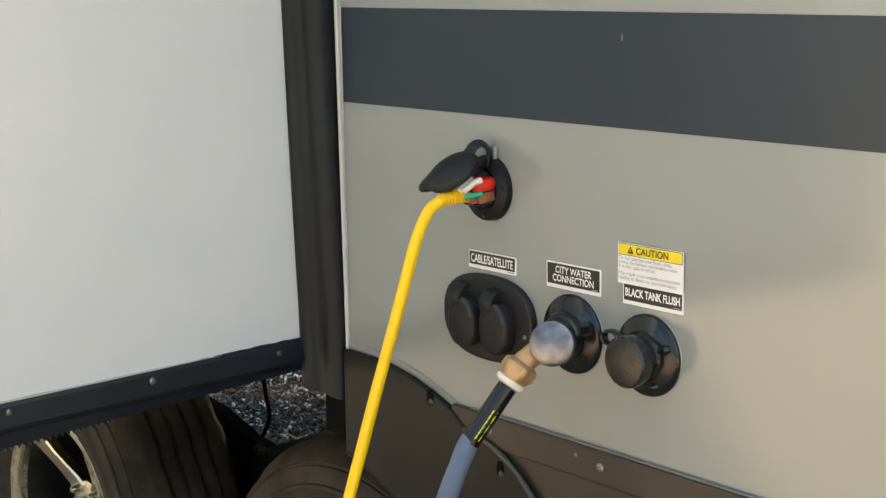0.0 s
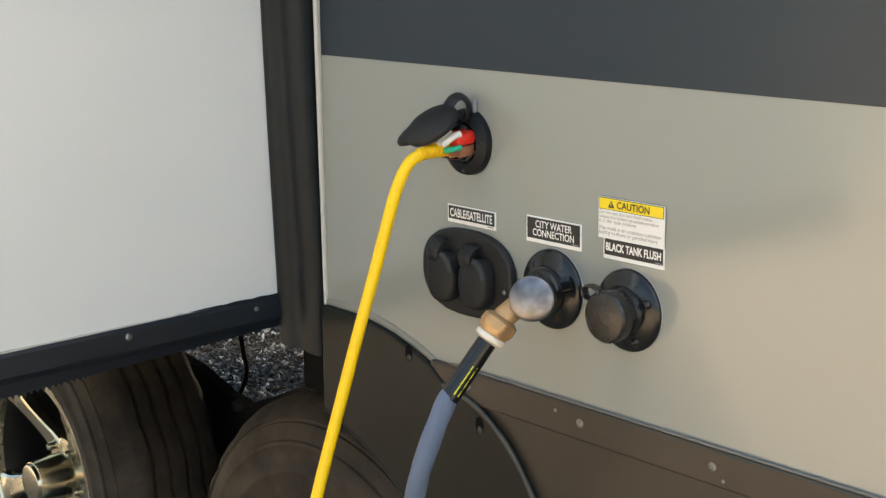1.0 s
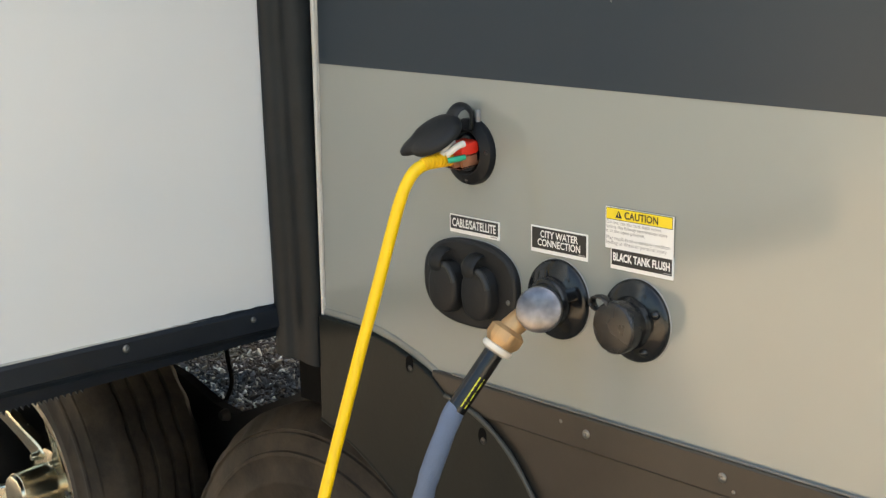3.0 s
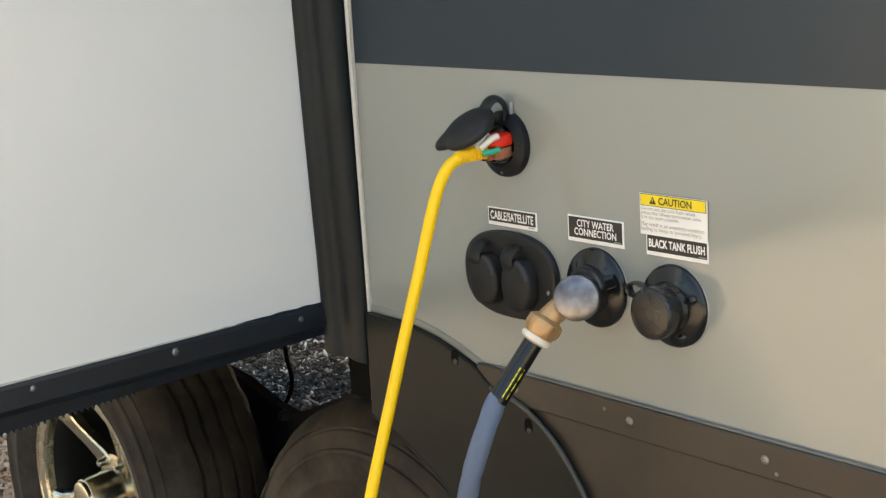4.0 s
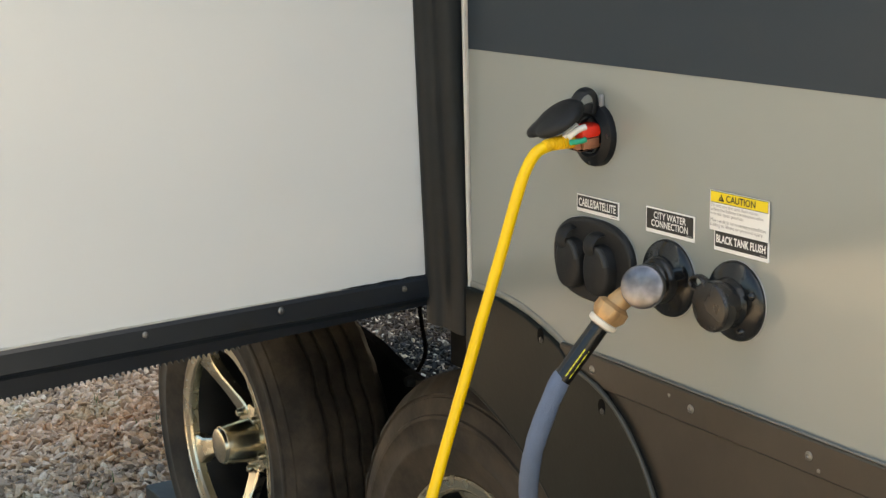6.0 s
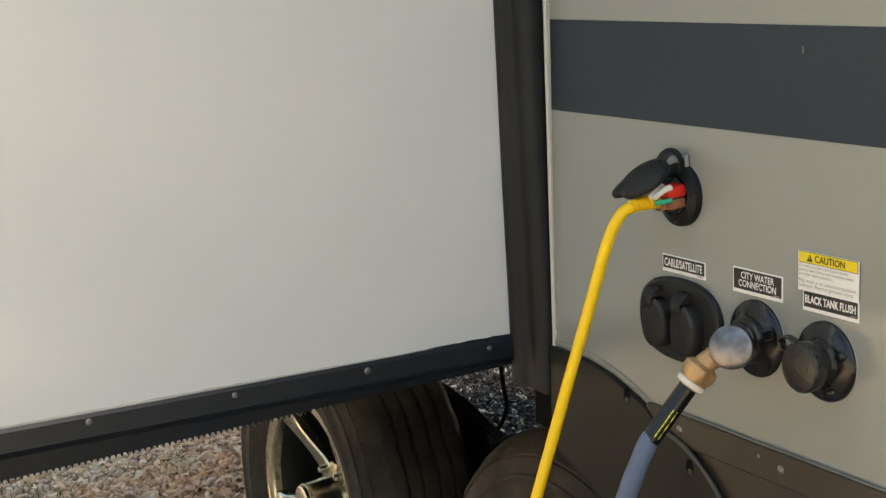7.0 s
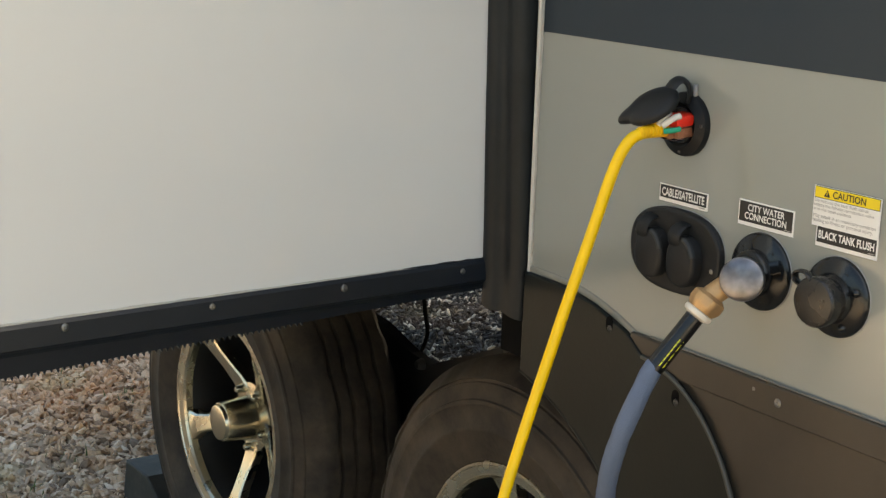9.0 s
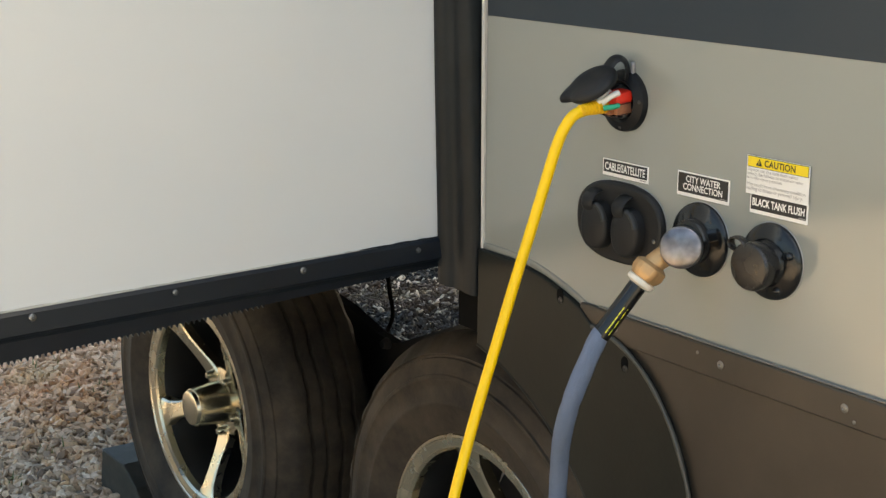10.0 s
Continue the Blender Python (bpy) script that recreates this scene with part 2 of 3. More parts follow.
# ---- mesh tools ----
def part(name, bm, material, parent=None, label=""):
    """Links a bmesh as one mesh object under a thing or a part."""
    me = bpy.data.meshes.new(name)
    bm.normal_update()
    bm.to_mesh(me)
    bm.free()
    me.materials.append(material)
    ob = new(name, me)
    ob.parent = parent
    if label:
        tagged(ob, label)
    return ob


def smooth(ob, angle=35):
    """Smooth shading with creases kept sharp."""
    ob.data.shade_smooth()
    ob.data.set_sharp_from_angle(angle=radians(angle))
    return ob


def box(x0, x1, y0, y1, z0, z1, bevel=0.0, segments=2, bm=None):
    bm = bm or bmesh.new()
    g = bmesh.ops.create_cube(bm, size=1)
    for v in g["verts"]:
        v.co = Vector((x0 + (v.co.x + 0.5) * (x1 - x0), y0 + (v.co.y + 0.5) * (y1 - y0), z0 + (v.co.z + 0.5) * (z1 - z0)))
    if bevel:
        es = list({e for v in g["verts"] for e in v.link_edges})
        bmesh.ops.bevel(bm, geom=es, offset=bevel, segments=segments, affect="EDGES", profile=0.5)
    return bm


def lathe(profile, n=48, bm=None, closed=False):
    """Turns (radius, along) pairs about the Y axis; along counts outwards to -Y."""
    bm = bm or bmesh.new()
    rings = []
    for r, a in profile:
        if r < 1e-6:
            rings.append([bm.verts.new((0, -a, 0))] * n)
        else:
            rings.append([bm.verts.new((r * math.cos(2 * math.pi * i / n), -a, r * math.sin(2 * math.pi * i / n))) for i in range(n)])
    pairs = list(zip(rings, rings[1:]))
    if closed:
        pairs.append((rings[-1], rings[0]))
    for p, q in pairs:
        for i in range(n):
            j = (i + 1) % n
            vs = []
            for v in (p[i], p[j], q[j], q[i]):
                if v not in vs:
                    vs.append(v)
            if len(vs) > 2:
                bm.faces.new(vs)
    bmesh.ops.recalc_face_normals(bm, faces=bm.faces[:])
    return bm


def prism(outline, y0, y1, bm=None, bevel=0.0):
    """A plate with the outline (x, z) pairs between y0 (outer) and y1."""
    bm = bm or bmesh.new()
    a = [bm.verts.new((x, y0, z)) for x, z in outline]
    b = [bm.verts.new((x, y1, z)) for x, z in outline]
    f = bm.faces.new(a)
    bm.faces.new(b[::-1])
    n = len(a)
    for i in range(n):
        j = (i + 1) % n
        bm.faces.new((a[j], a[i], b[i], b[j]))
    bmesh.ops.recalc_face_normals(bm, faces=bm.faces[:])
    if bevel:
        bmesh.ops.bevel(bm, geom=list(f.edges), offset=bevel, segments=2, affect="EDGES", profile=0.5)
    return bm


def empty(name, m, label, category, group="", kind=""):
    e = new(name)
    e.matrix_world = m
    return tagged(e, label, category, group, kind)


# ---- ground ----
bm = bmesh.new()
bmesh.ops.create_grid(bm, x_segments=60, y_segments=60, size=300)
ground = tagged(part("ground", bm, M_GRAVEL), "gravel pad of grey and tan crushed stone", "ground", kind="structure")


# ---- small helpers for things ----
def curve_points(pts, steps=10):
    """A smooth line through the points."""
    p = [Vector(q) for q in pts]
    p = [2 * p[0] - p[1]] + p + [2 * p[-1] - p[-2]]
    out = []
    for a, b, c, d in zip(p, p[1:], p[2:], p[3:]):
        for i in range(steps):
            t = i / steps
            out.append(0.5 * (2 * b + (c - a) * t + (2 * a - 5 * b + 4 * c - d) * t * t + (3 * b - a - 3 * c + d) * t ** 3))
    out.append(p[-2])
    return out


def tube(line, radius, n=16, bm=None, flat=1.0, side=None, wobble=0.0):
    """A round or flattened pipe along a line of points."""
    bm = bm or bmesh.new()
    rings = []
    u = Vector(side) if side else None
    for i, p in enumerate(line):
        d = (line[min(i + 1, len(line) - 1)] - line[max(i - 1, 0)]).normalized()
        if u is None:
            u = d.orthogonal()
        u = (u - d * u.dot(d)).normalized()
        v = d.cross(u)
        r = (radius(p) if callable(radius) else radius) * (1 + wobble * noise.noise(p * 60))
        rings.append([bm.verts.new(p + u * (r * math.cos(2 * math.pi * k / n)) + v * (r * flat * math.sin(2 * math.pi * k / n))) for k in range(n)])
    for a, b in zip(rings, rings[1:]):
        for k in range(n):
            j = (k + 1) % n
            bm.faces.new((a[k], a[j], b[j], b[k]))
    bm.faces.new(rings[0][::-1])
    bm.faces.new(rings[-1])
    bmesh.ops.recalc_face_normals(bm, faces=bm.faces[:])
    return bm


def turned(bm, m):
    bmesh.ops.transform(bm, matrix=m, verts=bm.verts[:])
    return bm


def axis_pose(at, way):
    """A pose at a point whose -Y axis goes along way."""
    q = Vector((0, -1, 0)).rotation_difference(Vector(way).normalized())
    return Matrix.Translation(at) @ q.to_matrix().to_4x4()


def oval(cx, cz, a, b, power=2.0, n=48):
    out = []
    for i in range(n):
        t = 2 * math.pi * i / n
        c, s = math.cos(t), math.sin(t)
        out.append((cx + a * math.copysign(abs(c) ** (2 / power), c), cz + b * math.copysign(abs(s) ** (2 / power), s)))
    return out


def lettering(name, text, x0, x1, z0, z1, y, material, parent, bold=0.0):
    """Letters of the built-in font, fitted into a field on a wall that faces -Y."""
    cu = bpy.data.curves.new(name, "FONT")
    cu.body = text
    cu.resolution_u = 3
    cu.offset = bold
    cu.align_x = "CENTER" if "\n" in text and len(text) < 40 else "LEFT"
    cu.space_line = 0.86
    tmp = new("temporary", cu)
    dg = bpy.context.evaluated_depsgraph_get()
    dg.update()
    me = bpy.data.meshes.new_from_object(tmp.evaluated_get(dg))
    bpy.data.objects.remove(tmp)
    co = np.empty(len(me.vertices) * 3)
    me.vertices.foreach_get("co", co)
    co = co.reshape(-1, 3)
    lo, hi = co.min(0), co.max(0)
    k = (co - lo) / (hi - lo + 1e-9)
    xyz = np.stack([x0 + k[:, 0] * (x1 - x0), np.full(len(k), y), z0 + k[:, 1] * (z1 - z0)], 1)
    me.vertices.foreach_set("co", xyz.ravel())
    me.materials.clear()
    me.materials.append(material)
    me.update()
    ob = new(name, me)
    ob.parent = parent
    return ob


def screw(parent, at, way, r=0.0055, material=None):
    """A pan-head screw with a cross slot."""
    m = axis_pose(at, way)
    ob = smooth(part("screw", turned(lathe([(0, r * 0.08), (r * 0.24, r * 0.10), (r * 0.36, r * 0.26), (r * 0.7, r * 0.22), (r * 0.92, r * 0.12), (r * 1.02, -0.001), (0, -0.001)], 14), m), material or M_ZINC, parent))
    return ob


# ---- main side wall ----
wall = tagged(part("wall_main", box(0.0, 3.6, 0.0, 0.06, 0.80, 2.95), M_GREY), "taupe smooth fibreglass trailer side wall", "wall", kind="structure")
part("stripe", box(0.0035, 3.59, -0.0009, 0.002, 1.16, 1.271), M_STRIPE, wall, "charcoal vinyl stripe")
bm = box(-0.0016, 0.0024, -0.0045, 0.05, 0.855, 2.95, 0.0012)
for v in bm.verts:
    if v.co.z > 2:
        v.co.z = 1.31
        v.co.x -= 0.006 if v.co.x < 0 else 0.0045
part("edge_trim", bm, M_EDGE, wall, "pale aluminium edge of the slide-out opening")
# The jamb under the seal, its shade put into the colour.
part("jamb", box(-0.062, 0.03, 0.006, 0.06, 0.738, 0.799), M_SHADE_BLACK, wall, "wall jamb, shade painted in near-black")
part("chip", prism([(0.4545, 1.2435), (0.4562, 1.243), (0.4568, 1.2475), (0.4556, 1.2512), (0.4542, 1.2490)], -0.0014, -0.0006), M_JRAIL, wall, "small pale chip in the stripe")
part("caulk", tube(curve_points([(0.0010, -0.001, 1.31), (0.0015, -0.001, 1.0), (0.0022, -0.001, 0.90), (0.0035, -0.001, 0.864), (0.03, -0.001, 0.861), (0.08, -0.001, 0.860)], 8), 0.0011, 8, wobble=0.8), M_CAULK, wall)

# ---- lower skirt ----
skirt = tagged(part("skirt", box(0.20, 3.6, -0.0025, 0.05, 0.33, 0.798), M_SKIRT), "dark brown lower skirt of the trailer", "skirt", kind="structure")
part("flange", box(0.20, 3.6, -0.0065, 0.05, 0.795, 0.8315, 0.0025), M_SKIRT, skirt)
part("edge_bead", tube([Vector((0.232, -0.003, 0.8325)), Vector((1.2, -0.003, 0.8325)), Vector((3.6, -0.003, 0.8325))], 0.0013, 8), M_JRAIL, skirt, "thin pale sealant bead")
for x in (0.264, 0.434, 0.604, 0.774, 0.944):
    screw(skirt, (x, -0.0065, 0.814), (0, -1, 0), 0.0052)
for x in (0.399, 0.617, 0.835):
    screw(skirt, (x, -0.0065, 0.8195 if x < 0.5 else 0.803), (0, -1, 0), 0.0024)

# ---- fender round the wheel opening ----
arch_in = [(-0.085 + 0.392 * math.cos(a), 0.345 + 0.392 * math.sin(a)) for a in np.linspace(math.acos(0.085 / 0.392), 0.0, 22)]
arch_out = [(0.43, 0.345), (0.427, 0.45), (0.418, 0.55), (0.405, 0.625), (0.388, 0.678), (0.362, 0.726), (0.327, 0.766), (0.288, 0.792), (0.252, 0.804), (0.226, 0.808), (0.213, 0.817), (0.204, 0.824), (0.182, 0.833), (0.132, 0.848), (0.075, 0.857), (0.0, 0.858)]
fender = tagged(part("fender", prism(arch_in + arch_out, -0.0095, 0.004, bevel=0.002), M_FENDER), "dark grey-brown plastic fender around the wheel opening", "fender")
rim_line = curve_points([(x, -0.0092, z) for x, z in arch_out[:10]], 4)
# Raised flange; its highlight is put into the bead's colour.
smooth(part("edge_bead", tube(rim_line, 0.0027, 10, wobble=0.35), M_EDGE_HIGHLIGHT, fender, "raised edge with a painted highlight"))
ledge_line = curve_points([(x + 0.0005, -0.0004, z + 0.0030) for x, z in arch_out[9:]], 4)
smooth(part("ledge", tube(ledge_line, 0.0050, 12, wobble=0.10, flat=0.45, side=(0, 0, 1)), M_LEDGE, wall, "rounded taupe ledge above the fender"))
part("lip", tube(curve_points([(x, -0.0075, z) for x, z in arch_in], 2), 0.003, 8), M_FENDER, fender)
# Flat near-black ovals paint the shade of the screw recesses; nothing is cut.
for x, z in ((0.167, 0.832), (0.286, 0.776)):
    part("slot", prism(oval(x, z, 0.0062, 0.0095, 2.3, 24), -0.0099, -0.0092), M_SHADE_BLACK, fender, "near-black oval painting a shaded screw recess")
    screw(fender, (x + 0.0015, -0.0099, z - 0.005), (0, -1, 0), 0.0042, M_DARKSCREW)

# ---- slide-out ----
slide = tagged(part("slide_out_wall", box(-0.075, -0.055, -1.15, 0.05, 0.842, 2.7), M_WHITE), "white smooth fibreglass slide-out end wall", "slide-out", kind="structure")
bm = bmesh.new()
prof = [(-0.11, 0.866), (-0.0525, 0.866), (-0.049, 0.862), (-0.046, 0.840), (-0.050, 0.836), (-0.053, 0.832), (-0.055, 0.828), (-0.11, 0.828)]
SAG = 0.014
ends = [[bm.verts.new((x, y, z + SAG * (y + 0.03))) for x, z in prof] for y in (-1.16, 0.03)]
for i in range(len(prof)):
    j = (i + 1) % len(prof)
    bm.faces.new((ends[0][i], ends[0][j], ends[1][j], ends[1][i]))
bm.faces.new(ends[0]), bm.faces.new(ends[1])
bmesh.ops.recalc_face_normals(bm, faces=bm.faces[:])
trim = part("trim", bm, M_TRIM, slide, "black painted metal bottom trim")
for i in range(7):
    screw(trim, (-0.047, -0.071 - 0.1745 * i, 0.8545 - SAG * 0.1745 * i * 0.7), (1, 0, 0.1), 0.0046 if i % 2 else 0.0038)
# the toothed wiper under the trim
bm = bmesh.new()
teeth = []
y = -1.16
while y < -0.02:
    low = 0.8005 + 0.043 * (y + 0.65)
    h = (0.0036 + 0.0016 * random.random()) * (1.0 if y < -0.3 else 0.25)
    teeth += [(y, low), (y + 0.0024, low - h), (y + 0.0036, low)]
    y += 0.0066 + 0.0012 * random.random()
teeth += [(0.02, 0.829), (0.02, 0.84), (-1.16, 0.815)]
a = [bm.verts.new((-0.0535, q, z)) for q, z in teeth]
b = [bm.verts.new((-0.058, q, z)) for q, z in teeth]
bm.faces.new(a), bm.faces.new(b)
for i in range(len(a)):
    j = (i + 1) % len(a)
    bm.faces.new((a[i], a[j], b[j], b[i]))
bmesh.ops.recalc_face_normals(bm, faces=bm.faces[:])
part("wiper", bm, M_TRIM, slide, "black frayed rubber wiper strip")
line = [Vector((-0.0545, y, 0.8668 + SAG * (y + 0.03) + 0.0012 * noise.noise(Vector((y * 60, 3, 1))))) for y in np.linspace(-0.035, -0.20, 60)]
part("sealant", tube(line, lambda p: 0.0002 + 0.0010 * min(1.0, (p.y + 0.2001) / 0.10), 8, wobble=0.9), M_TRIM, slide, "rough black sealant bead")
line = [Vector((-0.0545, y, 0.8665 + SAG * (y + 0.03) + 0.0005 * noise.noise(Vector((y * 50, 7, 1))))) for y in np.linspace(-0.04, -1.15, 130)]
part("pale_bead", tube(line, lambda p: 0.0004 + 0.0014 * min(1.0, max(0.0, -p.y - 0.08) / 0.35), 8, wobble=0.5), M_CAULK, slide)
part("far_end_panel", box(-1.38, -1.36, -1.17, 0.05, 0.80, 2.75), M_WHITE, slide)
part("front_panel", box(-1.36, -0.055, -1.17, -1.15, 0.80, 2.7), M_WHITE, slide)
part("floor_panel", box(-1.36, -0.11, -1.15, 0.4, 0.832, 0.86), M_TRIM, slide)
part("roof_panel", box(-1.36, -0.055, -1.17, 0.4, 2.7, 2.75), M_WHITE, slide)


def seal_outline():
    """The two soft lobes of the wiping seal, in plan."""
    p = curve_points([(-0.054, -0.0400, 0), (-0.0480, -0.0400, 0), (-0.0410, -0.0355, 0), (-0.0365, -0.0280, 0), (-0.0310, -0.0245, 0), (-0.0220, -0.0220, 0), (-0.0130, -0.0155, 0), (-0.0095, -0.0065, 0), (-0.0085, 0.01, 0)], 5)
    return [(v.x, v.y) for v in p] + [(-0.03, 0.02), (-0.0545, 0.02)]


bm = bmesh.new()
so = seal_outline()
levels = [0.806, 0.815] + list(np.linspace(0.83, 2.7, 24))
rows = []
for k, z in enumerate(levels):
    w = 0.0016 * noise.noise(Vector((z * 2.3, 0, 5)))
    lean = 0.010 * max(0.0, min(1.3, (z - 0.86) / 0.36)) - 0.005
    rows.append([bm.verts.new((x + w * (0.3 if i < 30 else 0) - lean * max(0.0, min(1.0, (x + 0.050) / 0.022)), y + w - (lean if y < 0.015 else 0), z - (0.33 * (x + 0.055) if k < 2 else 0))) for i, (x, y) in enumerate(so)])
for p, q in zip(rows, rows[1:]):
    for i in range(len(so)):
        j = (i + 1) % len(so)
        bm.faces.new((p[i], p[j], q[j], q[i]))
bm.faces.new(rows[0]), bm.faces.new(rows[-1])
bmesh.ops.recalc_face_normals(bm, faces=bm.faces[:])
smooth(part("seal", bm, M_RUBBER, slide, "black rubber bulb seal"), 60)

# ---- trailer body behind and below ----
shell = tagged(part("wall_far", box(-2.1, 3.6, 2.35, 2.41, 0.45, 2.95), M_WHITE), "white far side wall of the trailer", "wall", kind="structure")
part("underbelly", box(-2.1, 3.6, 0.62, 2.35, 0.74, 0.78), M_BLACKPAINT, shell)
part("forward_wall", box(-2.1, -1.38, 0.0, 0.06, 0.82, 2.95), M_GREY, shell)
part("roof", box(-2.1, 3.6, 0.0, 2.41, 2.95, 3.0), M_WHITE, shell)
part("end_wall", box(3.6, 3.66, 0.0, 2.41, 0.45, 3.0), M_WHITE, shell)
part("nose_wall", box(-2.16, -2.1, 0.0, 2.41, 0.74, 3.0), M_WHITE, shell)
part("inner_well", box(-1.75, 0.5, 0.56, 0.60, 0.60, 0.95), M_BLACKPAINT, shell)


def axle_set():
    s = empty("suspension", pose(0, 0, 0), "black steel tandem axle suspension under the trailer", "suspension")
    for x in (-0.968, -0.088):
        smooth(part("axle", tube([Vector((x, 0.24, 0.33)), Vector((x, 1.2, 0.33)), Vector((x, 2.1, 0.33))], 0.038, 20), M_BLACKPAINT, s))
        smooth(part("brake_drum", turned(lathe([(0.0, 0.02), (0.14, 0.02), (0.15, 0.0), (0.15, -0.07), (0.0, -0.07)], 40), pose(x, 0.22, 0.345)), M_BLACKPAINT, s))
    part("hanger", prism([(-0.90, 0.558), (-0.80, 0.546), (-0.70, 0.518), (-0.64, 0.512), (-0.43, 0.602), (-0.40, 0.32), (-0.90, 0.32)], 0.292, 0.312), M_BLACKPAINT, s)
    for i in range(4):
        pts = [(-1.25 + 0.05 * i, 0.34, 0.40 + 0.012 * i), (-0.97, 0.34, 0.33 + 0.012 * i), (-0.62 - 0.04 * i, 0.34, 0.41 + 0.012 * i)]
        part("leaf_spring", tube(curve_points(pts, 6), 0.028, 8, flat=0.18, side=(0, 1, 0)), M_BLACKPAINT, s)
        pts = [(x + 0.88, y, z) for x, y, z in pts]
        part("leaf_spring", tube(curve_points(pts, 6), 0.028, 8, flat=0.18, side=(0, 1, 0)), M_BLACKPAINT, s)
    smooth(part("brake_wire", tube(curve_points([(-0.91, 0.45, 0.72), (-0.905, 0.45, 0.60), (-0.895, 0.452, 0.53), (-0.885, 0.45, 0.47), (-0.89, 0.40, 0.40)], 8), 0.0045, 8), M_WIRE, s, "dark brown hanging wire"))
    smooth(part("bolt", turned(lathe([(0, 0.014), (0.007, 0.014), (0.009, 0.010), (0.011, 0.002), (0.011, 0.0), (0, 0)], 12), pose(-0.660, 0.291, 0.508)), M_ZINC, s))
    return s


axle_set()
frame_rail = part("chassis_rail", box(-2.05, 3.55, 0.50, 0.55, 0.60, 0.74, 0.003), M_BLACKPAINT)
tagged(frame_rail, "black steel chassis rail above the axles", "chassis rail")


# ---- wheels ----
def tyre_mesh():
    p = [(0.203, 0.0), (0.212, 0.010), (0.222, 0.012), (0.228, 0.016), (0.250, 0.021), (0.253, 0.0235), (0.257, 0.0235), (0.260, 0.0215), (0.276, 0.0205), (0.288, 0.0205), (0.2905, 0.0225), (0.2955, 0.0220), (0.2975, 0.0190), (0.312, 0.0150), (0.319, 0.0120), (0.3205, 0.0090), (0.3235, 0.0085), (0.3255, 0.0115), (0.331, 0.0095), (0.336, 0.003), (0.342, -0.004), (0.3485, -0.013)]
    t0, t1, grooves = -0.016, -0.160, (-0.043, -0.072, -0.104, -0.133)
    r = 0.3525
    p.append((r - 0.001, t0 - 0.004))
    for g in grooves:
        p += [(r, g + 0.0045), (r - 0.006, g + 0.0028), (r - 0.006, g - 0.0028), (r, g - 0.0045)]
    p += [(r - 0.001, t1), (0.3485, -0.165), (0.338, -0.176), (0.31, -0.190), (0.25, -0.196), (0.203, -0.18)]
    bm = lathe(p, 144, closed=True)
    for v in bm.verts:
        q = math.hypot(v.co.x, v.co.z)
        k = round(math.atan2(v.co.z, v.co.x) / (2 * math.pi) * 144)
        if 0.3295 < q < 0.3500 and k % 4 < 2:
            v.co.x *= 1 - 0.0045 / q
            v.co.z *= 1 - 0.0045 / q
        if q > 0.345 and 0.03 < v.co.y < 0.15:
            v.co.y += 0.0026 * (abs(k % 8 - 4) - 2) / 2 + 0.0015 * noise.noise(Vector((k * 0.9, v.co.y * 40, 2)))
    return bm


def spoke_mesh(angle):
    """One spoke: broad at the hub and the rim, with a recess between."""
    bm = bmesh.new()
    prof = [(0.045, 0.026, -0.052), (0.075, 0.019, -0.046), (0.105, 0.0155, -0.034), (0.135, 0.0155, -0.021), (0.160, 0.019, -0.011), (0.176, 0.027, -0.006), (0.186, 0.036, -0.004)]
    rows = []
    for r, h, a in prof:
        rows.append([bm.verts.new((r, -a + d, s * h * f)) for s, d, f in ((-1, 0.0, 0.8), (1, 0.0, 0.8), (1, 0.003, 1.0), (1, 0.02, 1.05), (-1, 0.02, 1.05), (-1, 0.003, 1.0))])
    for p, q in zip(rows, rows[1:]):
        for i in range(6):
            j = (i + 1) % 6
            bm.faces.new((p[i], p[j], q[j], q[i]))
    bm.faces.new(rows[0]), bm.faces.new(rows[-1])
    bmesh.ops.recalc_face_normals(bm, faces=bm.faces[:])
    return turned(bm, pose(0, 0, 0, 0, -angle, 0))


def wheel(x, z, first):
    w = empty("wheel", pose(x, 0.06, z), "dusty black trailer tyre on a polished five-spoke alloy rim", "wheel", "trailer wheels")
    smooth(part("tyre", tyre_mesh(), M_TYRE, w), 40)
    rim = smooth(part("rim", lathe([(0.208, -0.004), (0.208, 0.003), (0.2055, 0.0065), (0.2015, 0.0065), (0.1995, 0.0045), (0.1975, 0.0045), (0.189, 0.0015), (0.186, 0.0015), (0.182, -0.003), (0.1805, -0.016), (0.186, -0.018)], 96, closed=True), M_ALLOY, w), 25)
    smooth(part("barrel", lathe([(0.184, -0.012), (0.178, -0.03), (0.170, -0.08), (0.172, -0.17), (0.203, -0.18), (0.19, -0.1)], 64, closed=True), M_BLACKPAINT, w))
    for k in range(5):
        smooth(part("spoke", spoke_mesh(first + 72 * k), M_ALLOY, rim), 30)
        a = radians(first + 72 * k + 0)
        smooth(part("lug_nut", turned(lathe([(0, 0.013), (0.005, 0.012), (0.0075, 0.008), (0.008, -0.006), (0, -0.006)], 12), pose(0.058 * math.cos(a), 0.048, 0.058 * math.sin(a))), M_CHROME, w))
    smooth(part("hub_plate", lathe([(0, -0.050), (0.050, -0.050), (0.066, -0.053), (0.070, -0.062), (0.070, -0.085), (0, -0.085)], 48), M_ALLOY, w))
    smooth(part("hub_cap", lathe([(0, 0.0195), (0.029, 0.0195), (0.0325, 0.0180), (0.0348, 0.0135), (0.0352, 0.0120), (0.0364, 0.0115), (0.0385, 0.002), (0.0435, -0.07), (0, -0.07)], 48), M_CHROME, w, "chrome hub cap"), 25)
    return w


first_wheel = wheel(-0.968, 0.344, 56)
copy_thing(first_wheel, pose(-0.084, 0.06, 0.346, 0, 26, 0))

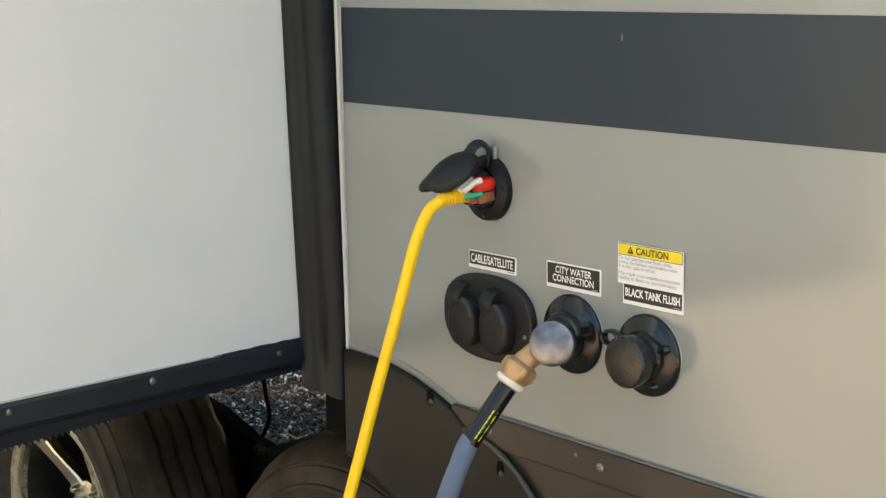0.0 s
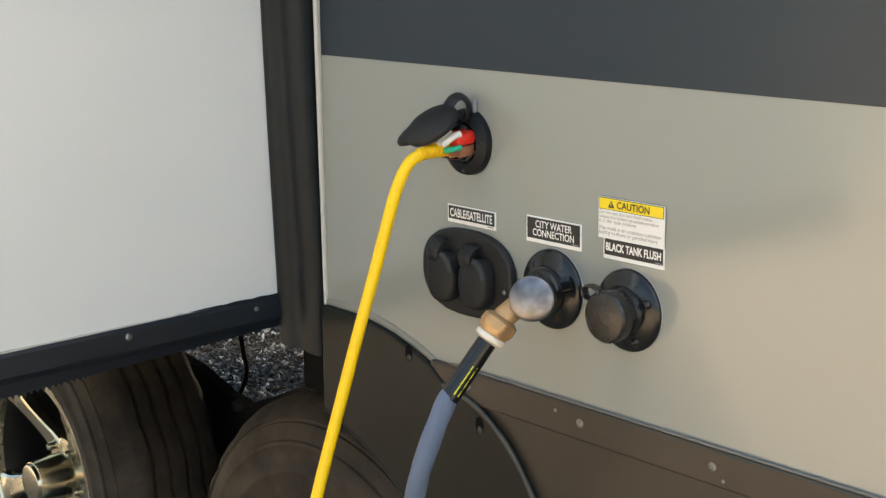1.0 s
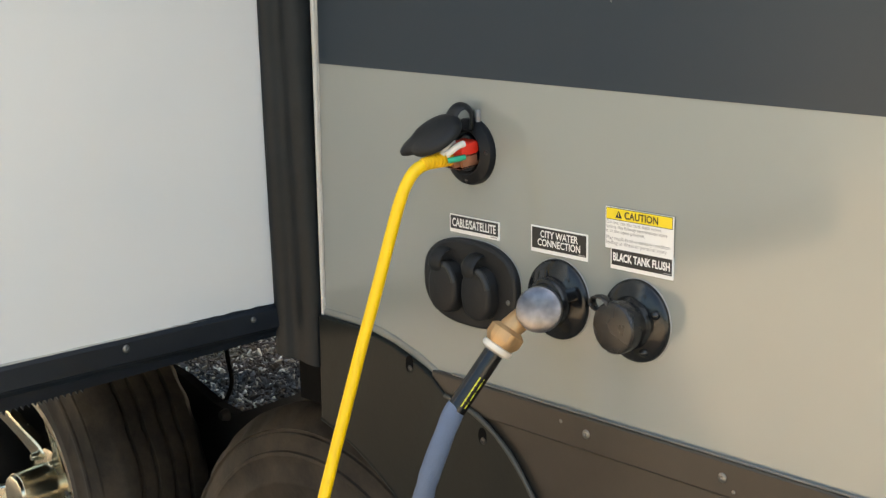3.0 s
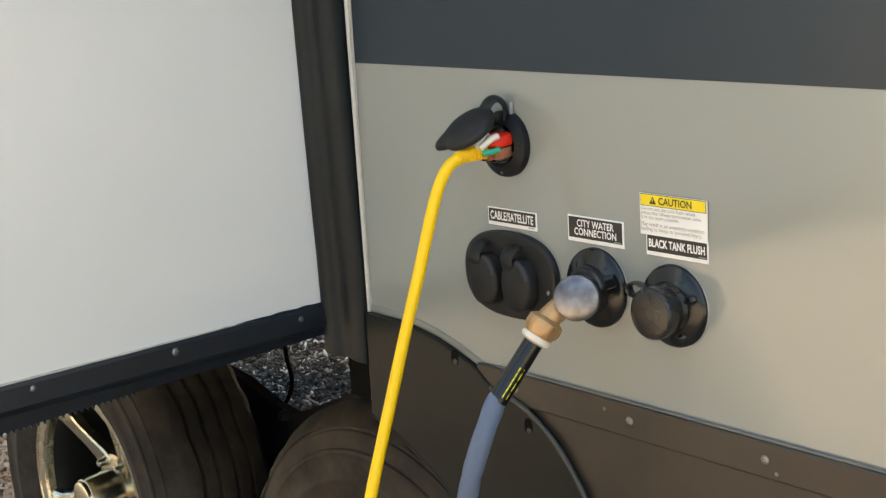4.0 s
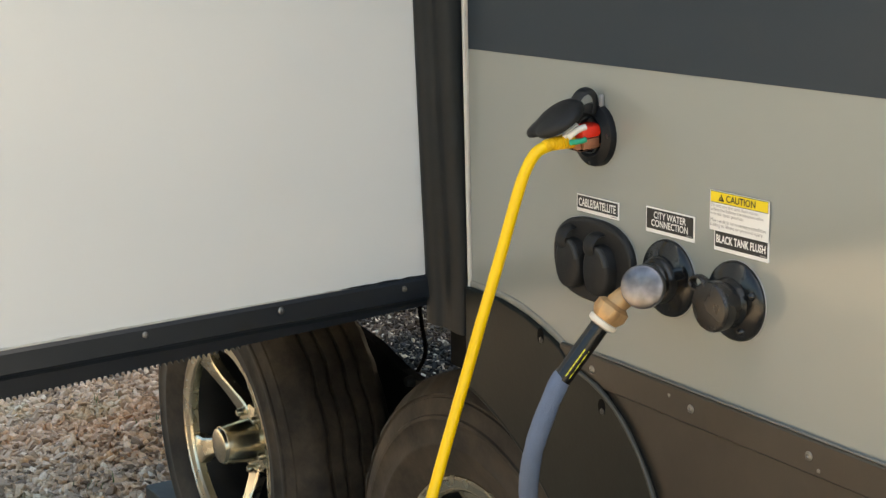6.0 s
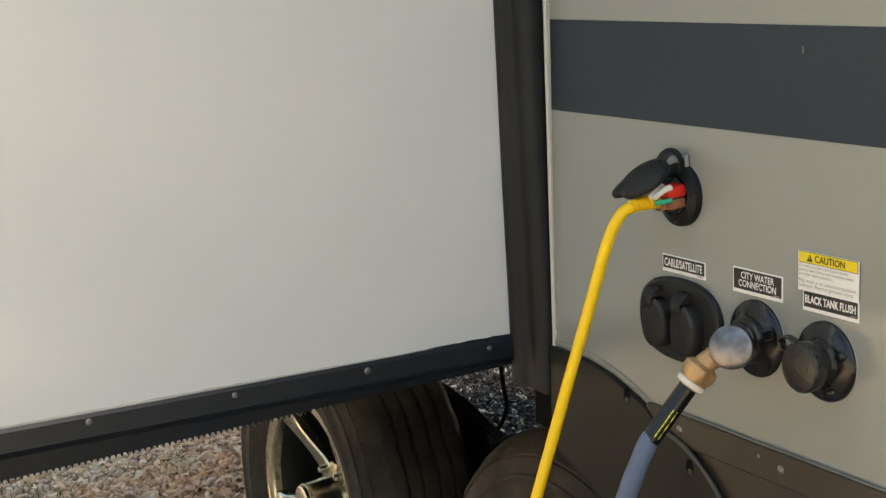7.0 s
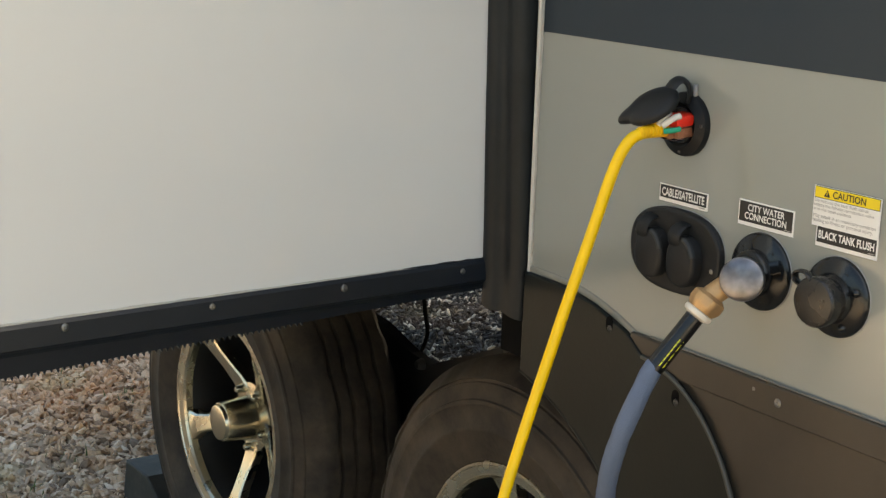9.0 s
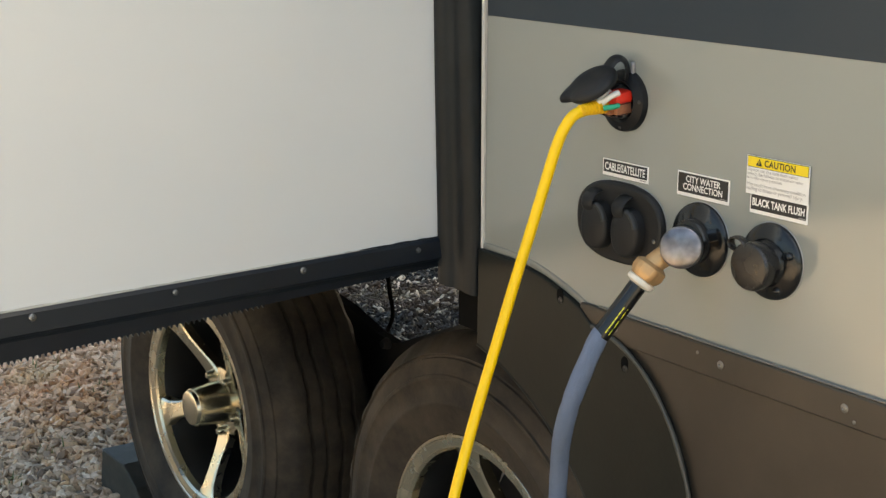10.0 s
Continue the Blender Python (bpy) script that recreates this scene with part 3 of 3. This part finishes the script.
# ---- wheel chock ----
chock = tagged(part("wheel_chock", prism([(-1.49, 0.0), (-1.472, 0.095), (-1.36, 0.095), (-1.30, 0.06), (-1.25, 0.0)], 0.07, 0.19, bevel=0.004), M_CHOCK), "dark grey plastic wheel chock behind the tyre", "wheel chock")


# ---- stickers ----
def sticker(name, x0, x1, z0, z1, label, tilt=0.0):
    return tagged(part(name, box(x0, x1, -0.0012, 0.0, z0, z1), M_PAPER), label, "sticker", "wall stickers")


s = sticker("cable_label", 0.228, 0.304, 0.9925, 1.012, "black sticker with white cable and satellite lettering")
part("field", box(0.2295, 0.3025, -0.0016, -0.001, 0.9965, 1.0107), M_INK, s)
lettering("lettering", "CABLE/SATELLITE", 0.2325, 0.2998, 0.9988, 1.0084, -0.0020, M_PAPER, s, 0.026)
part("small_print", box(0.2920, 0.3010, -0.0019, -0.0015, 0.9945, 0.9954), M_GREYINK, s)
s = sticker("city_water_label", 0.351, 0.4285, 0.9895, 1.0165, "black sticker with white city water lettering")
part("field", box(0.3525, 0.427, -0.0016, -0.001, 0.9935, 1.015), M_INK, s)
lettering("lettering", "CITY WATER\nCONNECTION", 0.3608, 0.4196, 0.9966, 1.0130, -0.0020, M_PAPER, s, 0.020)
part("small_print", box(0.4165, 0.4255, -0.0019, -0.0015, 0.9943, 0.9953), M_GREYINK, s)
s = sticker("tank_flush_label", 0.4590, 0.5365, 0.9885, 1.0100, "black sticker with white tank flush lettering")
part("field", box(0.4605, 0.5350, -0.0016, -0.001, 0.9925, 1.0085), M_INK, s)
lettering("lettering", "BLACK TANK FLUSH", 0.4628, 0.5332, 0.9966, 1.0050, -0.0020, M_PAPER, s, 0.034)
part("small_print", box(0.5255, 0.5340, -0.0019, -0.0015, 0.9934, 0.9943), M_GREYINK, s)
s = tagged(part("caution_label", box(0.4530, 0.5370, -0.0024, -0.0014, 1.0085, 1.0490), M_PAPER), "white caution sticker with a yellow heading bar", "sticker", "wall stickers")
part("heading_border", box(0.4539, 0.5361, -0.00255, -0.0022, 1.0369, 1.0486), M_INK, s)
part("heading_bar", box(0.4545, 0.5355, -0.0028, -0.0022, 1.0375, 1.0480), M_YELLOW, s)
lettering("heading", "CAUTION", 0.4775, 0.5190, 1.0393, 1.0465, -0.0032, M_INK, s, 0.016)
part("warning_triangle", prism([(0.4660, 1.0393), (0.4740, 1.0393), (0.4700, 1.0462)], -0.0032, -0.0026), M_INK, s)
part("exclamation_mark", box(0.4696, 0.4704, -0.0035, -0.0031, 1.0408, 1.0445), M_YELLOW, s)
lettering("small_print", "Do not use the tank flush valves\nunless the fullway termination valve\nis in the open position.", 0.4545, 0.5300, 1.0232, 1.0362, -0.0028, M_GREYINK, s, 0.0)
lettering("small_print", "May result in an unsanitary condition\nleading to illness or personal injury.", 0.4545, 0.5335, 1.0116, 1.0210, -0.0028, M_GREYINK, s, 0.0)


# ---- power inlet with its open lid ----
inlet = empty("power_inlet", pose(0.263, 0, 1.083), "black round power inlet with its lid hanging open", "power inlet")
smooth(part("flange", lathe([(0.0, 0.004), (0.0205, 0.004), (0.0215, 0.010), (0.0245, 0.0125), (0.029, 0.010), (0.0345, 0.0075), (0.0355, 0.004), (0.0355, 0.0)], 56), M_PLASTIC, inlet), 30)
smooth(part("socket", lathe([(0, 0.0045), (0.0195, 0.0045), (0.0203, 0.0115), (0.0190, 0.0118), (0.018, 0.006), (0, 0.006)], 40), M_TRIM, inlet))
for dx, dz in ((0.030, 0.002), (-0.030, -0.002), (0.0, -0.030)):
    screw(inlet, (dx, -0.0095, dz), (0, -1, 0), 0.0024, M_DARKSCREW)
LID = Matrix.Translation((-0.008, -0.046, 0.0215)) @ pose(0, 0, 0, -54, 0, -6)
bm = lathe([(0, 0.0085), (0.012, 0.0082), (0.021, 0.0068), (0.027, 0.0045), (0.0300, 0.0015), (0.0305, -0.001), (0.0300, -0.0045), (0.0282, -0.0045), (0.027, 0.001), (0, 0.002)], 64)
for v in bm.verts:
    # the rim runs out into a pointed pull tab
    a = math.atan2(v.co.z, v.co.x)
    r = math.hypot(v.co.x, v.co.z)
    pull = max(0.0, 1 - abs((a + math.pi / 2 + 0.70)) / 0.40)
    if r > 0.026:
        v.co.z -= 0.0085 * pull ** 0.8
        v.co.x -= 0.0085 * pull ** 0.8
        v.co.y += 0.002 * pull
lid = smooth(part("lid", turned(bm, LID), M_PLASTIC_DULL, inlet, "matt black rubber lid"), 50)
strap_line = curve_points([(-0.004, -0.034, 0.029), (-0.003, -0.028, 0.038), (-0.001, -0.0215, 0.0465), (0.002, -0.0145, 0.0490), (0.006, -0.0090, 0.0440), (0.008, -0.0075, 0.034), (0.008, -0.0090, 0.024)], 8)
smooth(part("strap", tube(strap_line, 0.0092, 12, flat=0.26, side=(1, 0, 0)), M_PLASTIC_DULL, lid), 60)
smooth(part("hinge", box(0.0105, 0.0145, -0.0060, -0.001, 0.0310, 0.0450, 0.0012), M_HINGE, inlet, "pale grey hinge stub"))

# ---- yellow extension cord ----
cord = empty("extension_cord", pose(0.268, -0.012, 1.083), "yellow extension cord with a clear red-lit plug", "extension cord")
path = [(0.266, -0.052, 1.0785), (0.2645, -0.066, 1.0765), (0.2625, -0.079, 1.0715), (0.2600, -0.0880, 1.060), (0.2575, -0.0955, 1.043), (0.2550, -0.1035, 1.018), (0.2500, -0.122, 0.955), (0.2460, -0.142, 0.893), (0.2440, -0.163, 0.830), (0.2445, -0.186, 0.768), (0.2495, -0.212, 0.705), (0.2590, -0.240, 0.642), (0.272, -0.270, 0.580), (0.30, -0.33, 0.42), (0.33, -0.39, 0.22), (0.37, -0.46, 0.06), (0.43, -0.56, 0.018), (0.60, -0.80, 0.018), (0.70, -1.3, 0.018), (0.60, -2.2, 0.018)]
to_local = Matrix.Translation((-0.268, 0.012, -1.083))
smooth(part("cable", turned(tube(curve_points(path, 10), 0.0064, 16, wobble=0.03), to_local), M_CORD, cord), 60)
PLUG = axis_pose((0.0, 0.0, 0.0), (-0.05, -1, -0.10))
plug = smooth(part("plug", turned(box(-0.0090, 0.0165, -0.0265, 0.006, -0.0125, 0.0150, 0.0040, 3), PLUG), M_PLUG, cord, "clear plastic plug with red light"), 40)
smooth(part("indicator", turned(box(-0.0070, 0.0152, -0.0205, 0.004, 0.0010, 0.0135, 0.003), PLUG), M_LED, plug, "red lit indicator body"))
for x in (-0.0030, 0.0040, 0.0110):
    smooth(part("contact", turned(box(x - 0.0029, x + 0.0029, -0.0225 + abs(x - 0.004) * 0.5, 0.004, -0.0105, 0.0002, 0.0010), PLUG), M_COPPER, plug))
relief = []
for i in range(9):
    a = 0.0250 + 0.0040 * i
    relief += [(0.0090 - 0.0003 * i, a), (0.0090 - 0.0003 * i, a + 0.0022), (0.0076 - 0.0002 * i, a + 0.0024), (0.0076 - 0.0002 * i, a + 0.0036)]
smooth(part("strain_relief", turned(lathe([(0, 0.0250)] + relief + [(0, 0.0625)], 20), axis_pose((0, 0, 0), (-0.05, -1, -0.10))), M_CORD_DULL, cord, "ribbed orange-yellow strain relief"), 30)
smooth(part("green_wire", tube(curve_points([(0.0150, -0.018, -0.0010), (0.0132, -0.026, -0.0025), (0.0070, -0.034, -0.004)], 6), 0.0031, 10), M_GREENWIRE, plug))
smooth(part("white_wire", tube(curve_points([(0.0130, -0.017, 0.0125), (0.0115, -0.025, 0.0100), (0.0060, -0.036, 0.0020)], 6), 0.0036, 10), M_WHITEWIRE, plug))
smooth(part("white_wire", tube(curve_points([(0.0005, -0.020, 0.0130), (0.003, -0.029, 0.0100), (0.002, -0.038, 0.0015)], 6), 0.0032, 10), M_WHITEWIRE, plug))

# ---- twin cable inlet ----
twin = empty("cable_inlet", pose(0.264, 0, 0.941), "matt black twin cable inlet with two closed caps", "cable inlet")
part("plate", prism(oval(0, 0, 0.0725, 0.0475, 2.5), -0.009, 0.0, bevel=0.004), M_PLASTIC_DULL, twin)
for x in (-0.0275, 0.0245):
    outline = oval(x, -0.006, 0.0225, 0.0285, 2.3, 40)
    c = part("cap", prism(outline, -0.0235, -0.006, bevel=0.0050), M_PLASTIC_DULL, twin)
    smooth(c, 50)
    smooth(part("strap", tube(curve_points([(x - 0.009, -0.0215, 0.011), (x - 0.009, -0.0245, 0.018), (x - 0.0085, -0.0235, 0.026), (x - 0.008, -0.017, 0.0325), (x - 0.008, -0.007, 0.0345)], 6), 0.0092, 12, flat=0.22, side=(1, 0, 0)), M_PLASTIC_DULL, c), 60)
    # The lip paints the sky light on the cap's upper right edge.
    lip = [Vector((x + 0.0205 * math.cos(a), -0.0215, -0.006 + 0.0265 * math.sin(a))) for a in np.linspace(radians(18), radians(78), 14)]
    smooth(part("lip", tube(lip, 0.0040, 12, flat=0.75, side=(0, 1, 0)), M_LIT_RUBBER, c, "grey thumb lip with a painted highlight"), 60)
screw(twin, (0.0615, -0.0095, -0.010), (0, -1, 0), 0.0030, M_ZINC)
screw(twin, (-0.060, -0.0095, 0.013), (0, -1, 0), 0.003, M_DARKSCREW)

# ---- city water inlet ----
city = empty("water_inlet", pose(0.390, 0, 0.945), "glossy black round city water inlet", "water inlet")
smooth(part("flange", lathe([(0.0, 0.010), (0.018, 0.012), (0.0215, 0.0125), (0.027, 0.0108), (0.033, 0.0085), (0.0375, 0.0070), (0.0405, 0.0050), (0.0415, 0.0025), (0.0415, 0.0)], 56), M_GLOSS, city), 40)
smooth(part("neck", lathe([(0.0205, 0.004), (0.0205, 0.020), (0.0185, 0.024), (0.0150, 0.025), (0.0150, 0.045), (0, 0.045)], 36), M_GLOSS, city), 30)
for a in (22, 118, 245):
    bm = box(0.012, 0.034, -0.022, -0.004, -0.0070, 0.0070, 0.0018)
    for v in bm.verts:
        # the gusset slopes down to the flange
        if v.co.x > 0.025 and v.co.y < -0.01:
            v.co.y += 0.013
    smooth(part("rib", turned(bm, pose(0, 0, 0, 0, -a, 0)), M_GLOSS, city))
smooth(part("collar", lathe([(0.0255, 0.008), (0.0252, 0.0175), (0.0235, 0.0205), (0.0200, 0.0215), (0.0, 0.0215)], 40), M_GLOSS, city), 40)
for a in (50, 130, 290):
    r = radians(a)
    screw(city, (0.031 * math.cos(r), -0.0088, 0.031 * math.sin(r)), (0, -1, 0), 0.0024, M_GLOSS)

for holder, r in ((city, 0.0415),):
    smooth(part("sealant_ring", lathe([(r + 0.0007, 0.0), (r + 0.0003, 0.0009), (r - 0.001, 0.0012), (r - 0.001, 0.0)], 56), M_CLEARBEAD, holder, "pale sealant ring"))
part("sealant_ring", prism(oval(0, 0, 0.0732, 0.0482, 2.5), -0.0010, 0.0), M_CLEARBEAD, twin, "pale sealant ring")

# ---- elbow fitting and hose ----
elbow = empty("hose_elbow", pose(0.404, -0.052, 0.945), "brass hose elbow with a brushed steel round cap", "hose elbow")
cap_way = Vector((0.58, -0.79, 0.19))
disc = Vector((0.4255, -0.0670, 0.9520)) - Vector((0.404, -0.052, 0.945))
smooth(part("steel_cap", turned(lathe([(0, 0.0015), (0.012, 0.0012), (0.020, 0.0), (0.0220, -0.0015), (0.0226, -0.004), (0.0226, -0.012), (0.0205, -0.015), (0, -0.015)], 56), Matrix.Identity(4)), M_STEEL, elbow, "brushed stainless steel cap"), 30).matrix_local = axis_pose(disc, cap_way)
down = Vector((-0.26, -0.53, -0.81)).normalized()
smooth(part("stem", tube([disc - cap_way * 0.012, Vector((-0.004, 0.006, 0.0)), Vector((-0.012, 0.022, 0.0))], 0.0125, 20), M_BRASS, elbow))
ring_at = Vector((0.3915, -0.0885, 0.9125)) - Vector((0.404, -0.052, 0.945))
bm = tube([Vector((-0.001, -0.006, -0.002)), ring_at - down * 0.022, ring_at - down * 0.016], 0.0115, 20)
smooth(part("elbow_body", bm, M_BRASS, elbow), 40)
NUT_TURN = 0.35
bm = lathe([(0, -0.022), (0.0125, -0.022), (0.0150, -0.0205), (0.0172, -0.018), (0.0176, -0.010), (0.0160, -0.006), (0.0140, -0.002), (0, -0.002)], 72)
for v in bm.verts:
    a = math.atan2(v.co.z, v.co.x)
    k = 1 + (0.05 * max(-0.5, min(1.0, 2.5 * math.sin(6 * a))) + 0.16 * max(0.0, math.cos(2 * (a - NUT_TURN))) ** 6 if math.hypot(v.co.x, v.co.z) > 0.0155 else 0.0)
    v.co.x *= k
    v.co.z *= k
smooth(part("swivel_nut", turned(bm, axis_pose(ring_at, down)), M_BRASS, elbow, "knurled brass nut"), 30)

hose = empty("garden_hose", pose(0.3915, -0.0885, 0.9125), "slate blue fabric water hose with a black sleeve", "hose")
h0 = Vector((0.3915, -0.0885, 0.9125))
smooth(part("collar", turned(lathe([(0, -0.0025), (0.0130, -0.0025), (0.0156, -0.001), (0.0160, 0.0018), (0.0150, 0.0042), (0.0108, 0.0060), (0, 0.0070)], 40), axis_pose((0, 0, 0), down)), M_CREAM, hose, "cream plastic collar"))
sleeve_line = [down * 0.007, down * 0.035, down * 0.055, down * 0.074]
sleeve = smooth(part("sleeve", tube(sleeve_line, 0.0102, 28), M_GLOSS, hose, "glossy black sleeve"))
side = down.cross(Vector((0.72, -0.66, 0.2))).normalized()
face = side.cross(down).normalized()
f = (face * 0.90 - side * 0.43).normalized()
w = f.cross(down)
for i in range(6):
    # small open frames stand in for the printed mark
    bm = bmesh.new()
    h, q = 0.0036, 0.0054
    for du, dv, su, sv in ((0, -0.36, 1.0, 0.28), (0, 0.36, 1.0, 0.28), (-0.42, 0, 0.22, 0.8), (0.42, 0, 0.22, 0.8))[: 4 if i % 2 else 3]:
        g = bmesh.ops.create_cube(bm, size=1)
        for v in g["verts"]:
            u_, v_ = (du + v.co.x * su) * h * 1.6, (dv + v.co.z * sv) * q
            v.co = down * (0.036 + 0.0058 * i + v_) + f * (0.0099 - u_ * u_ * 40 + v.co.y * 0.0007) + w * u_
    part("printed_mark", bm, M_LIME, sleeve)
e = down * 0.070
hl = [h0 + e, h0 + down * 0.078, Vector((0.3660, -0.1425, 0.818)), Vector((0.3520, -0.1490, 0.774)), Vector((0.3290, -0.1400, 0.726)), Vector((0.3080, -0.1250, 0.680)), Vector((0.2930, -0.1140, 0.625)), Vector((0.2850, -0.1100, 0.550)), Vector((0.280, -0.12, 0.40)), Vector((0.29, -0.17, 0.15)), Vector((0.34, -0.27, 0.03)), Vector((0.5, -0.5, 0.022)), Vector((0.6, -1.2, 0.022)), Vector((0.3, -2.2, 0.022))]
smooth(part("hose_tube", turned(tube(curve_points(hl, 10), 0.0104, 24, wobble=0.07), Matrix.Translation(-h0)), M_HOSE, hose, "slate blue woven jacket"), 60)

# ---- black tank flush inlet ----
tank = empty("tank_flush_inlet", pose(0.4935, 0, 0.942), "glossy black tank flush inlet with its cap on", "water inlet")
smooth(part("flange", lathe([(0.0, 0.010), (0.018, 0.012), (0.0215, 0.0125), (0.027, 0.0108), (0.033, 0.0085), (0.0375, 0.0070), (0.0400, 0.0050), (0.0410, 0.0025), (0.0410, 0.0)], 56), M_GLOSS, tank), 40)
smooth(part("neck", lathe([(0.0262, 0.008), (0.0255, 0.013), (0.0235, 0.0165), (0.0225, 0.026), (0, 0.026)], 40), M_GLOSS, tank), 40)
for a in (22, 300):
    r = radians(a)
    smooth(part("boss", turned(lathe([(0, 0.0052), (0.0020, 0.0048), (0.0035, 0.0034), (0.0045, 0.0010), (0.0050, -0.002), (0, -0.002)], 20), pose(0.0315 * math.cos(r), -0.0085, 0.0315 * math.sin(r))), M_GLOSS, tank))
for a in (60, 160, 265):
    r = radians(a)
    screw(tank, (0.031 * math.cos(r), -0.0088, 0.031 * math.sin(r)), (0, -1, 0), 0.0024, M_GLOSS)
smooth(part("sealant_ring", lathe([(0.0417, 0.0), (0.0413, 0.0009), (0.040, 0.0012), (0.040, 0.0)], 56), M_CLEARBEAD, tank, "pale sealant ring"))
cap = smooth(part("cap", turned(lathe([(0, 0.0), (0.020, -0.0004), (0.0236, -0.0012), (0.0252, -0.0030), (0.0256, -0.0060), (0.0252, -0.0150), (0.0232, -0.0165), (0.0225, -0.024), (0, -0.024)], 64), pose(0.003, -0.042, 0.0)), M_GLOSS_DULL, tank, "black rubber cap"), 35)
loop = [Vector((-0.0155 + 0.0105 * math.cos(a), -0.0365, 0.0205 + 0.0068 * math.sin(a))) for a in np.linspace(-0.9, 2 * math.pi - 0.9, 28)]
smooth(part("finger_loop", tube(loop, 0.0020, 10, flat=2.6, side=(0, 0, 1)), M_GLOSS_DULL, cap))


# ---- loose stones ----
def stones(name, x0, x1, y0, y1, pitch, size, seed, material=None, long=1.45):
    """Angular crushed stones strewn over a stretch of ground."""
    rng = np.random.default_rng(seed)
    bm = bmesh.new()
    bmesh.ops.create_icosphere(bm, subdivisions=1, radius=1)
    base = np.array([v.co[:] for v in bm.verts])
    tri = np.array([[v.index for v in f.verts] for f in bm.faces])
    bm.free()
    nx, ny = int((x1 - x0) / pitch), int((y1 - y0) / pitch)
    gx, gy = np.meshgrid(np.arange(nx), np.arange(ny))
    n = nx * ny
    cx = x0 + (gx.ravel() + rng.random(n)) * pitch
    cy = y0 + (gy.ravel() + rng.random(n)) * pitch
    s = size * (0.55 + 0.9 * rng.random(n) ** 1.6)
    q = rng.normal(size=(n, 4))
    q /= np.linalg.norm(q, axis=1)[:, None]
    w, x, y, z = q.T
    rot = np.stack([1 - 2 * (y * y + z * z), 2 * (x * y - z * w), 2 * (x * z + y * w), 2 * (x * y + z * w), 1 - 2 * (x * x + z * z), 2 * (y * z - x * w), 2 * (x * z - y * w), 2 * (y * z + x * w), 1 - 2 * (x * x + y * y)], 1).reshape(n, 3, 3)
    shape = base[None] * (0.66 + 0.62 * rng.random((n, len(base), 1))) * np.stack([np.full(n, long), 0.6 + 0.4 * rng.random(n), 0.38 + 0.3 * rng.random(n)], 1)[:, None, :]
    pts = np.einsum("nij,nkj->nki", rot, shape) * s[:, None, None]
    pts[:, :, 2] *= 0.8
    pts += np.stack([cx, cy, s * 0.25 + (0.016 if material else 0.004) * rng.random(n) ** 2], 1)[:, None, :]
    faces = (tri[None] + (np.arange(n) * len(base))[:, None, None]).reshape(-1, 3)
    me = bpy.data.meshes.new(name)
    me.from_pydata(pts.reshape(-1, 3).tolist(), [], faces.tolist())
    me.materials.append(material or M_STONE)
    return new(name, me)


tagged(stones("gravel", -3.2, -1.05, -0.8, 0.97, 0.0124, 0.0112, 5, None, 1.6), "loose crushed grey, tan and rust gravel", "gravel", kind="stuff")
# Same gravel, with the shade under the trailer put into its colours.
tagged(stones("shaded_gravel", -3.1, -1.4, 0.95, 2.0, 0.0088, 0.0080, 6, M_STONE_SHADED, 1.9), "loose gravel under the trailer, shade painted into its dark chips", "gravel", kind="stuff")
tagged(stones("coarse_gravel", -6.5, 3.5, -6.0, -0.9, 0.045, 0.022, 8), "loose crushed grey and tan gravel", "gravel", kind="stuff")


def grass(seed, spots):
    rng = random.Random(seed)
    bm = bmesh.new()
    for x, y, n in spots:
        for _ in range(n):
            px, py = x + rng.gauss(0, 0.03), y + rng.gauss(0, 0.03)
            a, h, lean = rng.uniform(0, 6.28), rng.uniform(0.012, 0.03), rng.uniform(0.2, 0.9)
            w = 0.0022
            dx, dy = math.cos(a), math.sin(a)
            rows = []
            for k in (0.0, 0.5, 1.0):
                c = Vector((px + dx * lean * h * k * k, py + dy * lean * h * k * k, 0.008 + h * k))
                o = Vector((-dy, dx, 0)) * w * (1 - 0.85 * k)
                rows.append((bm.verts.new(c - o), bm.verts.new(c + o)))
            for p, q in zip(rows, rows[1:]):
                bm.faces.new((p[0], p[1], q[1], q[0]))
    return tagged(part("grass", bm, M_GRASS), "sparse green grass blades between the stones", "grass", kind="stuff")


grass(3, [(-2.33, -0.17, 22), (-2.25, -0.10, 12), (-2.1, 0.35, 10), (-1.75, 0.03, 9), (-2.4, 0.30, 8), (-1.60, -0.10, 8)])
